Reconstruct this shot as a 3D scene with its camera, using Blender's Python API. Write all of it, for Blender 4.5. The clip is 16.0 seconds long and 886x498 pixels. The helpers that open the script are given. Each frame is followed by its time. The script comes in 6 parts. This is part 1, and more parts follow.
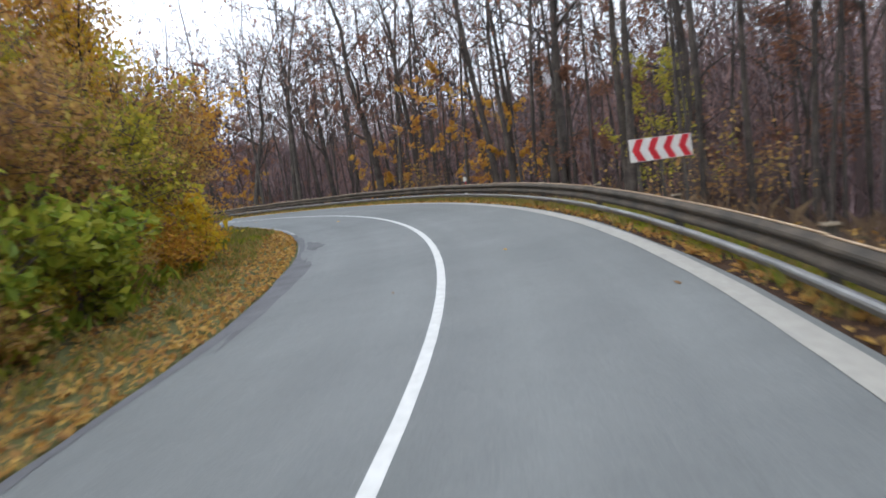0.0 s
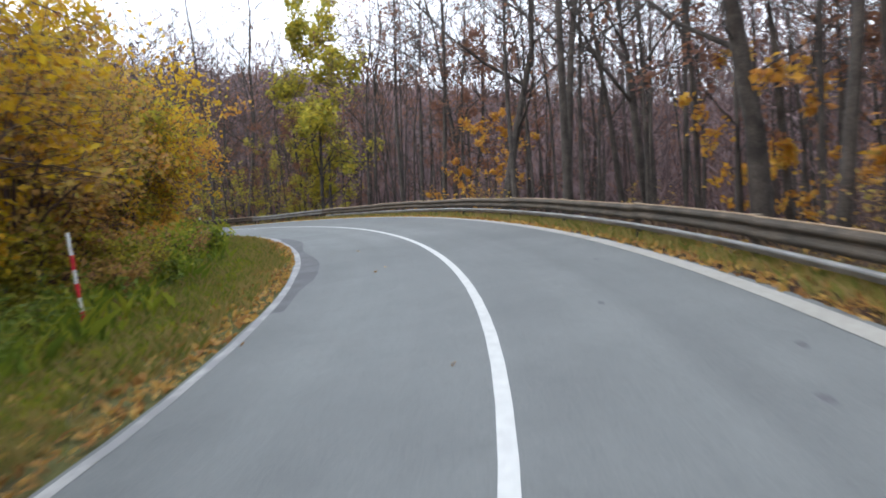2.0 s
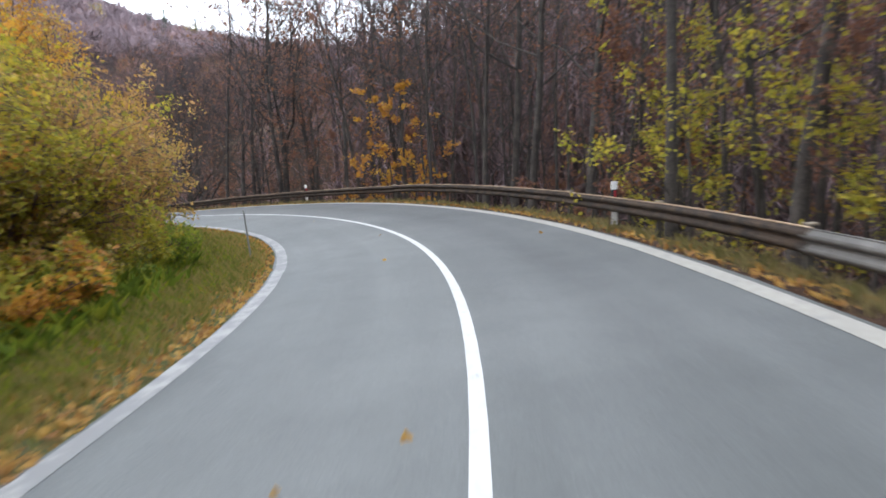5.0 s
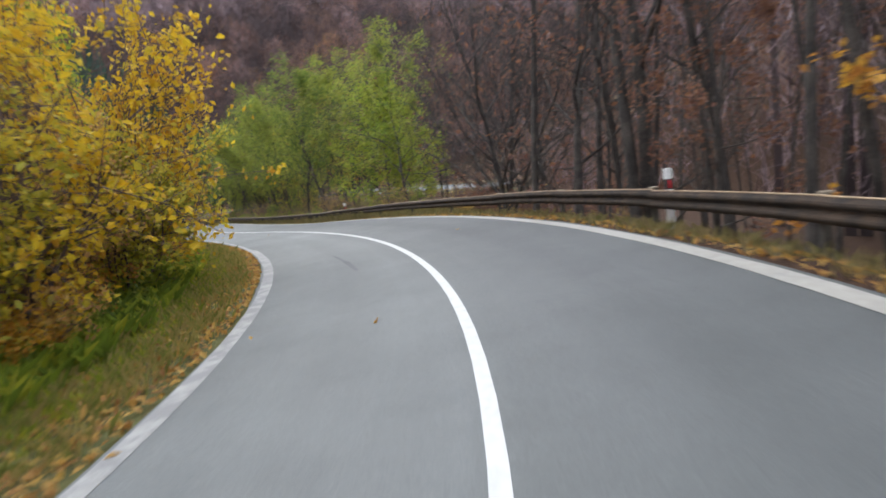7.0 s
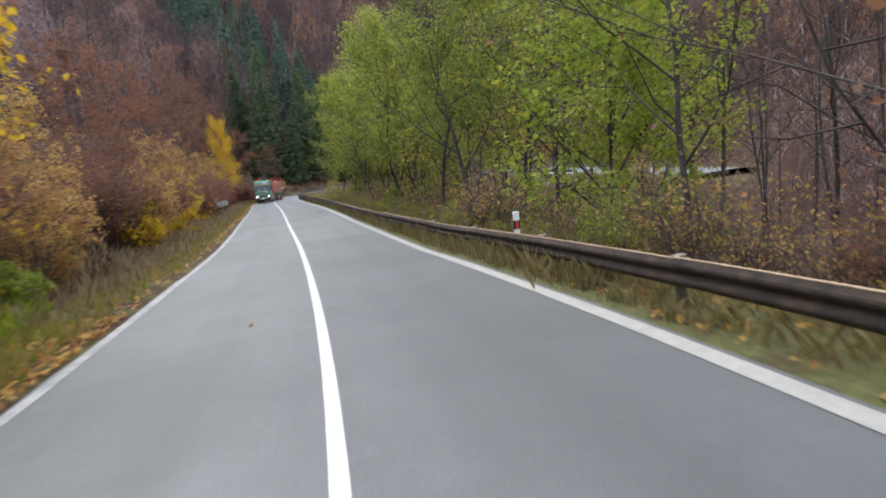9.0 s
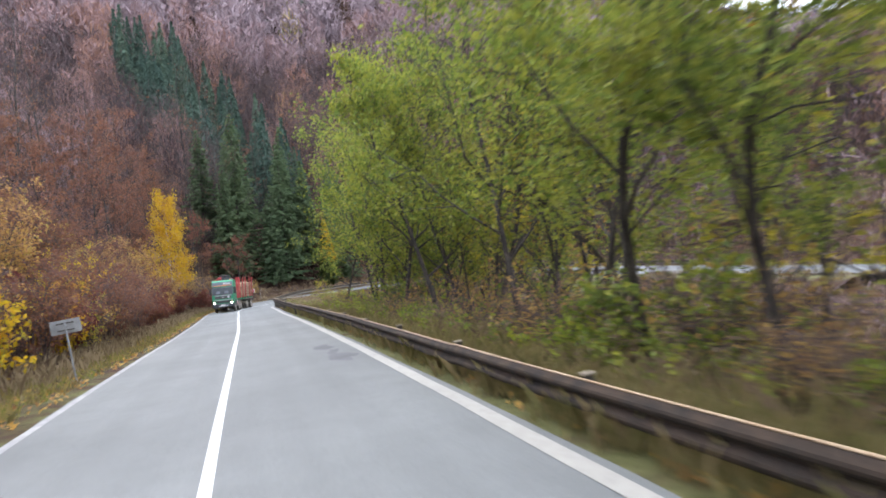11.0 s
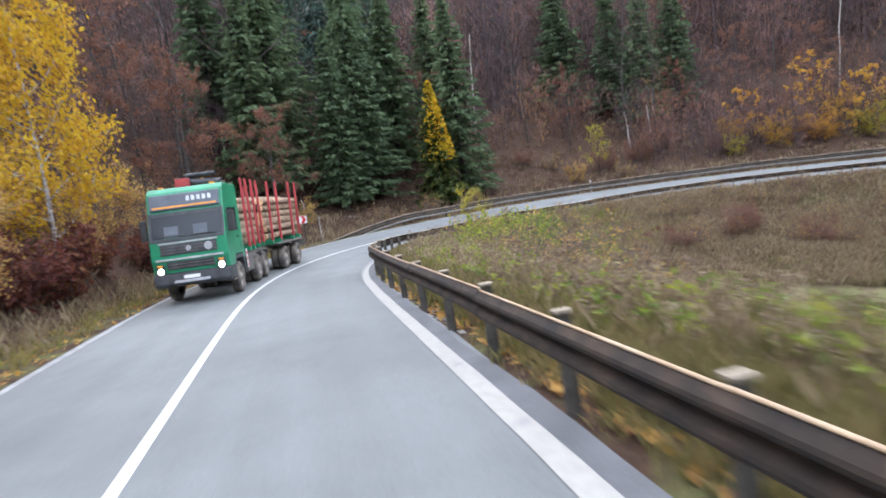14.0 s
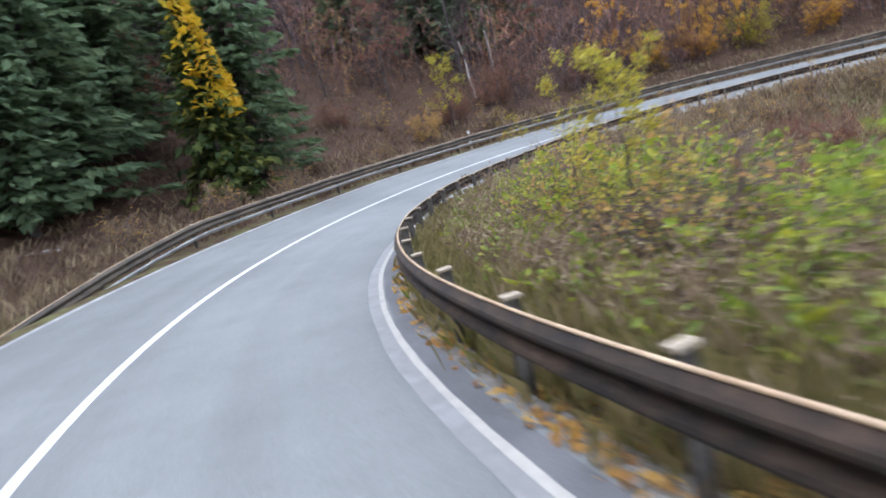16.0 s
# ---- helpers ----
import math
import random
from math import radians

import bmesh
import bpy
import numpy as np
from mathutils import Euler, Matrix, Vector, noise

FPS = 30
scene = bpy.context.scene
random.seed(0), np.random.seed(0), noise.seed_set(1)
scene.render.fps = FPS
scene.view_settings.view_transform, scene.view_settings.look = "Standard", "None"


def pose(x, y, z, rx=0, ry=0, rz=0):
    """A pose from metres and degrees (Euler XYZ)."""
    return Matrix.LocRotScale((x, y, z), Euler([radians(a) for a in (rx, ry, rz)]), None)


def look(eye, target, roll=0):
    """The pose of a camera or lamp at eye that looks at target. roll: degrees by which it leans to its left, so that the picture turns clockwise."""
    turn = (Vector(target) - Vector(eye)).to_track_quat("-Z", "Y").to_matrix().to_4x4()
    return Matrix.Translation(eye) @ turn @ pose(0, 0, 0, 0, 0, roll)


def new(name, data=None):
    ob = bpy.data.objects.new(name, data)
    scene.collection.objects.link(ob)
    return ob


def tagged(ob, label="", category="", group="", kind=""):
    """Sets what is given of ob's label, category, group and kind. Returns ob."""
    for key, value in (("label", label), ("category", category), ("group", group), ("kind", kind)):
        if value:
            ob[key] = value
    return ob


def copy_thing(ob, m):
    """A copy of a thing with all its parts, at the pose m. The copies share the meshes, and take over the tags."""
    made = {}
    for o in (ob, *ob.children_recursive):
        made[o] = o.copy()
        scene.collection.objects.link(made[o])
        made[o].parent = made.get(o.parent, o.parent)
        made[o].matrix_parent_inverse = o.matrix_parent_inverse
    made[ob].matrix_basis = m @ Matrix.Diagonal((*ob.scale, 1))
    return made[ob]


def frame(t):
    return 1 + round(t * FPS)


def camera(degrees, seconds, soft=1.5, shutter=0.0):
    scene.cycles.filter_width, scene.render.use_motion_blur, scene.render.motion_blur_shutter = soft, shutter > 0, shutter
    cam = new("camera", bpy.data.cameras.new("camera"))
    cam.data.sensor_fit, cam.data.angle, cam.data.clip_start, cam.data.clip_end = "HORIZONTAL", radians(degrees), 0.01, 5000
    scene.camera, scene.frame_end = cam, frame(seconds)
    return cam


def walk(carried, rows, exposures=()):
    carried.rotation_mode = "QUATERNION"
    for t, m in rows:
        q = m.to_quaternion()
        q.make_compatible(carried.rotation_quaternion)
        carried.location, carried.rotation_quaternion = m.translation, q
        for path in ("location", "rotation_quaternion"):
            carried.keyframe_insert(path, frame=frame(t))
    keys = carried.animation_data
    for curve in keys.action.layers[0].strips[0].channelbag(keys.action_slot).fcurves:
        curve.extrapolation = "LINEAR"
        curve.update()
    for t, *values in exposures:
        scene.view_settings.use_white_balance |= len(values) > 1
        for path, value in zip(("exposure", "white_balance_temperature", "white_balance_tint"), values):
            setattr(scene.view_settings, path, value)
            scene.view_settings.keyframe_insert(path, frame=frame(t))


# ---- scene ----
cam = camera(68.57, 16.0, soft=1.7, shutter=0.28)
PATH = [
    (0.0, pose(1.269, -1.426, 1.751, 86.21, 6.59, 11.26)),
    (0.5, pose(0.722, 4.915, 2.229, 84.70, 5.71, 17.66)),
    (1.0, pose(-0.834, 11.131, 2.691, 83.78, 6.50, 24.97)),
    (1.5, pose(-3.056, 16.855, 3.084, 83.51, 5.34, 33.69)),
    (2.0, pose(-6.039, 22.163, 3.406, 85.41, 2.96, 41.22)),
    (2.5, pose(-9.794, 27.114, 3.670, 83.76, 0.96, 48.41)),
    (3.0, pose(-14.238, 31.744, 3.890, 84.15, -0.17, 56.18)),
    (3.5, pose(-19.441, 35.735, 4.035, 82.10, -0.81, 65.18)),
    (4.0, pose(-25.153, 39.027, 4.111, 84.29, 1.61, 72.53)),
    (4.5, pose(-31.636, 41.470, 4.091, 81.93, 2.23, 79.55)),
    (5.0, pose(-38.446, 42.934, 3.955, 80.27, 2.97, 87.80)),
    (5.5, pose(-44.964, 43.506, 3.719, 80.20, 3.59, 94.91)),
    (6.0, pose(-51.094, 43.242, 3.469, 80.01, 5.02, 103.35)),
    (6.5, pose(-56.960, 42.063, 3.227, 79.81, 6.63, 113.08)),
    (7.0, pose(-62.621, 39.840, 2.982, 79.66, 7.81, 123.63)),
    (7.3, pose(-65.922, 37.950, 2.819, 79.63, 8.05, 129.86)),
    (7.5, pose(-67.986, 36.374, 2.688, 81.75, 7.12, 132.56)),
    (8.0, pose(-72.849, 31.951, 2.326, 77.85, 7.63, 136.52)),
    (8.2, pose(-74.676, 30.065, 2.168, 77.57, 8.16, 136.91)),
    (8.6, pose(-77.680, 26.401, 1.853, 78.08, 7.48, 139.41)),
    (9.0, pose(-80.133, 23.042, 1.557, 79.31, 5.85, 137.33)),
    (9.4, pose(-82.422, 19.599, 1.252, 80.81, 3.84, 133.00)),
    (9.8, pose(-84.847, 15.618, 0.896, 82.15, 2.06, 128.67)),
    (10.3, pose(-88.470, 9.158, 0.303, 82.92, 1.04, 126.24)),
    (10.5, pose(-90.235, 6.081, 0.027, 85.09, 3.58, 131.91)),
    (11.0, pose(-94.372, -1.895, -0.594, 88.37, 5.41, 135.40)),
    (11.5, pose(-98.608, -9.745, -1.105, 85.08, 8.21, 135.58)),
    (12.0, pose(-102.932, -17.616, -1.625, 83.41, 8.98, 136.63)),
    (12.5, pose(-107.244, -25.395, -2.193, 80.94, 7.74, 131.86)),
    (13.0, pose(-111.238, -33.077, -2.779, 87.62, 11.36, 139.52)),
    (13.5, pose(-115.002, -40.196, -3.315, 85.89, 10.05, 139.82)),
    (14.0, pose(-118.736, -46.979, -3.824, 82.17, 7.68, 140.06)),
    (14.5, pose(-122.161, -53.717, -4.323, 81.55, 8.50, 135.09)),
    (15.0, pose(-125.578, -59.763, -4.778, 83.52, 6.67, 128.00)),
    (15.5, pose(-128.408, -64.617, -5.177, 79.74, 7.76, 122.72)),
    (16.0, pose(-131.623, -69.259, -5.572, 77.32, 13.36, 114.15)),
]
EXPOSURE = [(0.0, 0.77, 6280, 11), (2.0, 0.90, 6250, 11), (5.0, 0.99, 6300, 12), (8.2, 0.92, 6420, 13), (10.3, 1.31, 6330, 16), (13.0, 1.52, 6160, 16), (16.0, 1.46, 5980, 16)]
KAPPA = [0.0233, 0.0235, 0.0237, 0.0234, 0.0232, 0.0260, 0.0199, 0.0207, 0.0277, 0.0156, 0.0196, 0.0266, 0.0305, 0.0276, 0.0208, 0.0159, 0.0078, 0.0016, 0.0021, 0.0011, -0.0011, 0.0003, -0.0001, 0.0019, 0.0002, -0.0018, 0.0030, -0.0028, -0.0207, -0.0272, -0.0356, -0.0349, -0.0346, -0.0377, -0.0428, -0.0458, -0.0455, -0.0431, -0.0120, -0.0040, -0.0029, -0.0019, -0.0008, 0.0000]
GRADE = [0.0823, 0.0787, 0.0412, 0.0076, -0.0412, -0.0405, -0.0705, -0.0809, -0.0541, -0.0686, -0.0659, -0.0645, -0.0530, -0.0167, 0.0036, 0.0158, 0.0264, 0.0358]
BANK = [0.0614, 0.0666, 0.0702, 0.0764, 0.0743, 0.0755, 0.0279, -0.0177, 0.0134, 0.0229, 0.0229, 0.0113, -0.0548, -0.0855, -0.0802, -0.0608, -0.0358, -0.0139]
LEFT = [-3.13, -3.10, -3.122, -3.24, -3.20, -3.102, -3.157, -3.009, -2.880, -2.985, -2.953, -3.062, -3.204, -3.276, -3.254, -3.197, -3.148, -3.116]
RIGHT = [3.023, 3.061, 3.104, 3.239, 3.185, 3.160, 3.261, 3.016, 3.065, 2.950, 2.995, 3.235, 3.335, 3.280, 3.231, 3.182, 3.141, 3.114]
RAIL = [3.192, 3.536, 3.879, 4.035, 4.065, 4.060, 3.993, 3.814, 3.555, 3.436, 3.365, 3.455, 3.846, 4.002, 4.068, 4.086, 4.072, 4.047]
RAIL_H = [0.721, 0.596, 0.652, 0.698, 0.527, 0.700, 0.541, 0.550, 0.499, 0.569, 0.707, 0.864, 0.684, 0.705, 0.767, 0.705, 0.750, 0.750]
walk(cam, PATH, EXPOSURE)

# ---- sky, sun ----
world = bpy.data.worlds.new("overcast_sky")
scene.world = world
world.use_nodes = True
wt = world.node_tree
wt.nodes.clear()
w_out = wt.nodes.new("ShaderNodeOutputWorld")
w_bg = wt.nodes.new("ShaderNodeBackground")
w_sky = wt.nodes.new("ShaderNodeTexSky")
w_sky.sky_type = "NISHITA"
w_sky.sun_disc = False
w_sky.sun_elevation = radians(28)
w_sky.sun_rotation = radians(200)
w_sky.air_density, w_sky.dust_density = 1.5, 4.0
w_mix = wt.nodes.new("ShaderNodeMix")
w_mix.data_type = "RGBA"
w_mix.inputs[0].default_value = 0.82
w_mix.inputs[7].default_value = (9.6, 10.4, 11.4, 1)     # bright even cloud
wt.links.new(w_sky.outputs[0], w_mix.inputs[6])
wt.links.new(w_mix.outputs[2], w_bg.inputs[0])
wt.links.new(w_bg.outputs[0], w_out.inputs[0])
w_bg.inputs[1].default_value = 0.162
sun_data = bpy.data.lights.new("sun", "SUN")
sun_data.energy, sun_data.angle, sun_data.color = 0.75, radians(40), (1.0, 0.96, 0.9)
sun = new("sun", sun_data)
sun.matrix_world = look((0, 0, 60), (22, 38, 30))

# ---- the road's line: curvature, grade, crossfall and widths along its length ----
S_FIRST, S_LAST = -12.0, 330.0
SS = np.arange(S_FIRST, S_LAST + 0.5, 1.0)
K_KNOT = S_FIRST + 8.0 * np.arange(len(KAPPA))
W_KNOT = S_FIRST + 20.0 * np.arange(len(GRADE))


def build_line():
    k = np.interp(SS, K_KNOT, KAPPA)
    g = np.interp(SS, W_KNOT, GRADE)
    th = np.concatenate([[0], np.cumsum((k[1:] + k[:-1]) / 2)])
    i0 = int(-S_FIRST)
    th -= th[i0]
    tm = (th[1:] + th[:-1]) / 2
    x = np.concatenate([[0], np.cumsum(-np.sin(tm))])
    y = np.concatenate([[0], np.cumsum(np.cos(tm))])
    z = np.concatenate([[0], np.cumsum((g[1:] + g[:-1]) / 2)])
    return th, x - x[i0], y - y[i0], z - z[i0], np.interp(SS, W_KNOT, BANK)


TH, RX, RY, RZ, RB = build_line()


def knot(values, s):
    return np.interp(s, W_KNOT, values)


def on_road(s, o, dz=0.0):
    """World places at distance s along the line and o to its right, on the carriageway's plane."""
    s, o = np.asarray(s, float), np.asarray(o, float)
    th = np.interp(s, SS, TH)
    z = np.interp(s, SS, RZ) + np.interp(s, SS, RB) * np.clip(o, -3.6, 3.6) + dz
    return np.stack(np.broadcast_arrays(np.interp(s, SS, RX) + np.cos(th) * o, np.interp(s, SS, RY) + np.sin(th) * o, z), -1)


def heading(s):
    return math.degrees(float(np.interp(s, SS, TH)))


def ripple(x, y, f):
    """Smooth noise from a few crossed waves, about -1 to 1."""
    a = np.sin(x * f + 1.3 * np.sin(y * f * 0.7 + 0.4)) * np.cos(y * f * 1.1 + 0.9 * np.sin(x * f * 0.6))
    b = np.sin(x * f * 2.3 + y * f * 1.7 + 2.1) * 0.5 + np.sin(x * f * 3.9 - y * f * 4.3) * 0.25
    return (a + b) / 1.5


T_IDX = np.arange(0, len(SS), 4)


def side_profile(o, d, s):
    late = np.clip((s - 100) / 30, 0, 1)
    up = np.maximum(d - 5.0, 0)
    left1 = 0.16 * np.minimum(up, 40) + 0.10 * np.maximum(up - 40, 0)
    left1 = 60 * (1 - np.exp(-left1 / 60))
    peak = np.interp(s, [200, 250, 285, 320], [190, 190, 130, 90])
    left2 = peak * (1 - np.exp(-0.60 * np.maximum(up - 1.5, 0) / peak))
    shelf = np.clip((s - 224) / 8, 0, 1) * np.clip((300 - s) / 20, 0, 1)
    left2 = left2 * (1 - shelf) + shelf * peak * (1 - np.exp(-(0.10 * np.minimum(up, 9) + 0.60 * np.maximum(up - 9, 0)) / peak))
    left = left1 * (1 - late) + left2 * late
    dn = np.maximum(d - 4.7, 0)
    steep = np.clip((s - 60) / 6, 0, 1) * np.clip((116 - s) / 8, 0, 1)
    right1 = -0.26 * np.minimum(dn, 50) - 0.34 * steep * np.minimum(dn + 1.2, 6) + 0.16 * np.maximum(dn - 160, 0)
    right1 = np.minimum(right1, 90)
    right2 = -0.30 * np.minimum(dn, 14) - 0.05 * np.clip(dn - 14, 0, 20)
    right = right1 * (1 - late) + right2 * late
    return np.where(o < 0, left, right)


def terrain(x, y):
    """Height of the land, blended from the slopes that leave the road on either side."""
    x, y = np.asarray(x, float), np.asarray(y, float)
    num, den = np.zeros(x.shape), np.zeros(x.shape)
    for i in T_IDX:
        dx, dy = x - RX[i], y - RY[i]
        d2 = dx * dx + dy * dy
        o = dx * np.cos(TH[i]) + dy * np.sin(TH[i])
        w = 1 / (d2 + 6) ** 3
        num += w * (RZ[i] + side_profile(o, np.sqrt(d2), SS[i]))
        den += w
    return num / den


def nearest(x, y):
    """Distance along the line and signed offset of the nearest road point."""
    x, y = np.asarray(x, float), np.asarray(y, float)
    best, bi = np.full(x.shape, 1e12), np.zeros(x.shape, int)
    for i in range(0, len(SS), 2):
        d2 = (x - RX[i]) ** 2 + (y - RY[i]) ** 2
        m = d2 < best
        best = np.where(m, d2, best)
        bi = np.where(m, i, bi)
    dx, dy = x - RX[bi], y - RY[bi]
    o = dx * np.cos(TH[bi]) + dy * np.sin(TH[bi])
    along = np.clip(dy * np.cos(TH[bi]) - dx * np.sin(TH[bi]), -1.2, 1.2)
    return np.clip(SS[bi] + along, SS[0], SS[-1]), np.where(o < 0, -1, 1) * np.sqrt(np.maximum(best - along * along, 0))


def ground_z(x, y):
    x, y = np.asarray(x, float), np.asarray(y, float)
    s, o = nearest(x, y)
    d = np.abs(o)
    wild = np.clip((d - 6) / 10, 0, 1)
    far = np.clip((d - 120) / 300, 0, 1)
    z = terrain(x, y) + wild * (0.35 * ripple(x, y, 0.35) + 0.9 * ripple(x, y, 0.07)) + far * 14 * ripple(x, y, 0.011)
    z = z + 190 * np.exp(-(((x + 390) / 230) ** 2 + ((y + 385) / 230) ** 2)) * np.clip((d - 40) / 120, 0, 1)
    # the mountainside falls away to the west; a farther ridge closes the valley north of it
    west = np.degrees(np.arctan2(-(x + 38), y - 43))
    fall = np.where((x < -90) & (west > 60), np.interp(west, [100, 113, 124, 134], [0.62, 0.66, 0.85, 1.0]), 1.0)
    z = np.where(z > 2, 2 + (z - 2) * (1 + (fall - 1) * np.clip((d - 20) / 40, 0, 1)), z)
    z = z + 80 * np.exp(-(((x + 600) / 260) ** 2 + ((y - 440) / 220) ** 2))
    local = on_road(s, np.clip(o, -4.8, 4.8))[..., 2] - 0.02 - 0.05 * np.clip(d - 3.3, 0, 1.5)
    drop = np.clip((s - 60) / 4, 0, 1) * np.clip((114 - s) / 4, 0, 1) * (o > 0)
    m = np.clip((d - 4.8 + 1.15 * drop) / (5.0 - 2.6 * drop), 0, 1)
    m = m * m * (3 - 2 * m)
    return local * (1 - m) + z * m


# ---- mesh helpers ----
def mesh_from(name, verts, faces, smooth=False, material=None):
    me = bpy.data.meshes.new(name)
    me.from_pydata(np.asarray(verts, float).reshape(-1, 3).tolist(), [], [list(f) for f in faces])
    if smooth:
        me.polygons.foreach_set("use_smooth", [True] * len(me.polygons))
    if material:
        me.materials.append(material)
    me.update()
    return me


def part(name, data, material, parent, label=""):
    """Link a bmesh or a mesh as ONE mesh object under a thing or a part."""
    if isinstance(data, bmesh.types.BMesh):
        me = bpy.data.meshes.new(name)
        data.to_mesh(me)
        data.free()
    else:
        me = data
    if material and not me.materials:
        me.materials.append(material)
    ob = new(name, me)
    ob.parent = parent
    return tagged(ob, label)


def thing(name, label, category, group="", at=None):
    ob = new(name)
    ob.empty_display_size = 0.2
    if at is not None:
        ob.matrix_basis = at
    return tagged(ob, label, category, group)


def strip(name, s0, s1, o_left, o_right, dz, material, step=1.0, columns=1, kind="structure", label="", category="", wobble=0.0, seed=0):
    """A band of the road surface between two offsets, given as numbers or functions of s."""
    s = np.arange(s0, s1 + step * 0.5, step)
    a = o_left(s) if callable(o_left) else np.full(len(s), float(o_left))
    b = o_right(s) if callable(o_right) else np.full(len(s), float(o_right))
    if wobble:
        rng = np.random.default_rng(seed)
        a = a + wobble * np.convolve(rng.normal(size=len(s)), np.ones(3) / 3, "same")
        b = b + wobble * np.convolve(rng.normal(size=len(s)), np.ones(3) / 3, "same")
    n = columns + 1
    u = np.linspace(0, 1, n)
    o = a[:, None] * (1 - u) + b[:, None] * u
    v = on_road(np.repeat(s[:, None], n, 1), o, dz)
    i = np.arange(len(s) - 1)[:, None] * n + np.arange(columns)[None]
    f = np.stack([i, i + 1, i + n + 1, i + n], -1).reshape(-1, 4)
    me = mesh_from(name, v, f.tolist(), True, material)
    uv = me.uv_layers.new(name="along")
    so = np.stack([o.ravel(), np.repeat(s, n)], -1)
    loops = np.empty(len(me.loops), int)
    me.loops.foreach_get("vertex_index", loops)
    uv.data.foreach_set("uv", so[loops].ravel())
    ob = new(name, me)
    return tagged(ob, label, category, "", kind)


def box_bm(bm, cx, cy, cz, sx, sy, sz, bevel=0.0, turn=None):
    m = Matrix.Translation((cx, cy, cz)) @ (turn or Matrix()) @ Matrix.Diagonal((sx, sy, sz, 1))
    g = bmesh.ops.create_cube(bm, size=1, matrix=m)
    if bevel:
        es = list({e for v in g["verts"] for e in v.link_edges})
        bmesh.ops.bevel(bm, geom=es, offset=bevel, segments=2, affect="EDGES", profile=0.7)
    return bm


def cyl_bm(bm, p0, p1, r0, r1=None, sides=12, caps=True):
    p0, p1 = Vector(p0), Vector(p1)
    q = (p1 - p0).to_track_quat("Z", "Y").to_matrix().to_4x4()
    bmesh.ops.create_cone(bm, cap_ends=caps, segments=sides, radius1=r0, radius2=r0 if r1 is None else r1, depth=(p1 - p0).length,
                          matrix=Matrix.Translation((p0 + p1) / 2) @ q)
    return bm


# ---- materials ----
def material(name, rough=0.8, metal=0.0):
    m = bpy.data.materials.new(name)
    m.use_nodes = True
    b = m.node_tree.nodes["Principled BSDF"]
    b.inputs["Roughness"].default_value, b.inputs["Metallic"].default_value = rough, metal
    return m, m.node_tree, b


def nd(nt, kind, **values):
    n = nt.nodes.new(kind)
    for k, v in values.items():
        n.inputs[k.replace("_", " ")].default_value = v
    return n


def coords(nt, which="Object", scale=None):
    tc = nt.nodes.new("ShaderNodeTexCoord")
    if scale is None:
        return tc.outputs[which]
    mp = nt.nodes.new("ShaderNodeMapping")
    mp.inputs["Scale"].default_value = scale
    nt.links.new(tc.outputs[which], mp.inputs[0])
    return mp.outputs[0]


def noise_fac(nt, vec, scale, detail=4.0, rough=0.55):
    n = nd(nt, "ShaderNodeTexNoise", Scale=scale, Detail=detail, Roughness=rough)
    nt.links.new(vec, n.inputs["Vector"])
    return n.outputs[0]


def ramp(nt, fac, stops):
    r = nt.nodes.new("ShaderNodeValToRGB")
    e = r.color_ramp.elements
    while len(e) < len(stops):
        e.new(0.5)
    for k, (p, c) in zip(e, stops):
        k.position, k.color = p, (*c, 1) if len(c) == 3 else c
    nt.links.new(fac, r.inputs[0])
    return r.outputs[0]


def mix(nt, fac, a, b, mode="MIX"):
    n = nt.nodes.new("ShaderNodeMix")
    n.data_type, n.blend_type = "RGBA", mode
    for sock, v in ((0, fac), (6, a), (7, b)):
        if isinstance(v, (int, float)):
            n.inputs[sock].default_value = v
        elif isinstance(v, tuple):
            n.inputs[sock].default_value = (*v, 1)
        else:
            nt.links.new(v, n.inputs[sock])
    return n.outputs[2]


def bump(nt, b, height, strength=0.3, distance=0.02):
    n = nd(nt, "ShaderNodeBump", Strength=strength, Distance=distance)
    nt.links.new(height, n.inputs["Height"])
    nt.links.new(n.outputs[0], b.inputs["Normal"])


def mottled(name, c1, c2, scale=3.0, rough=0.8, metal=0.0, fine=40.0, fine_amount=0.25, bump_amount=0.2, distance=0.01):
    """Two colours mixed by coarse noise, with fine grain over them."""
    m, nt, b = material(name, rough, metal)
    v = coords(nt)
    base = mix(nt, ramp(nt, noise_fac(nt, v, scale), [(0.35, (0, 0, 0)), (0.65, (1, 1, 1))]), c1, c2)
    grain = ramp(nt, noise_fac(nt, v, fine, 3), [(0.3, (1 - fine_amount,) * 3), (0.7, (1 + fine_amount,) * 3)])
    nt.links.new(mix(nt, 1.0, base, grain, "MULTIPLY"), b.inputs["Base Color"])
    bump(nt, b, noise_fac(nt, v, fine, 3), bump_amount, distance)
    return m


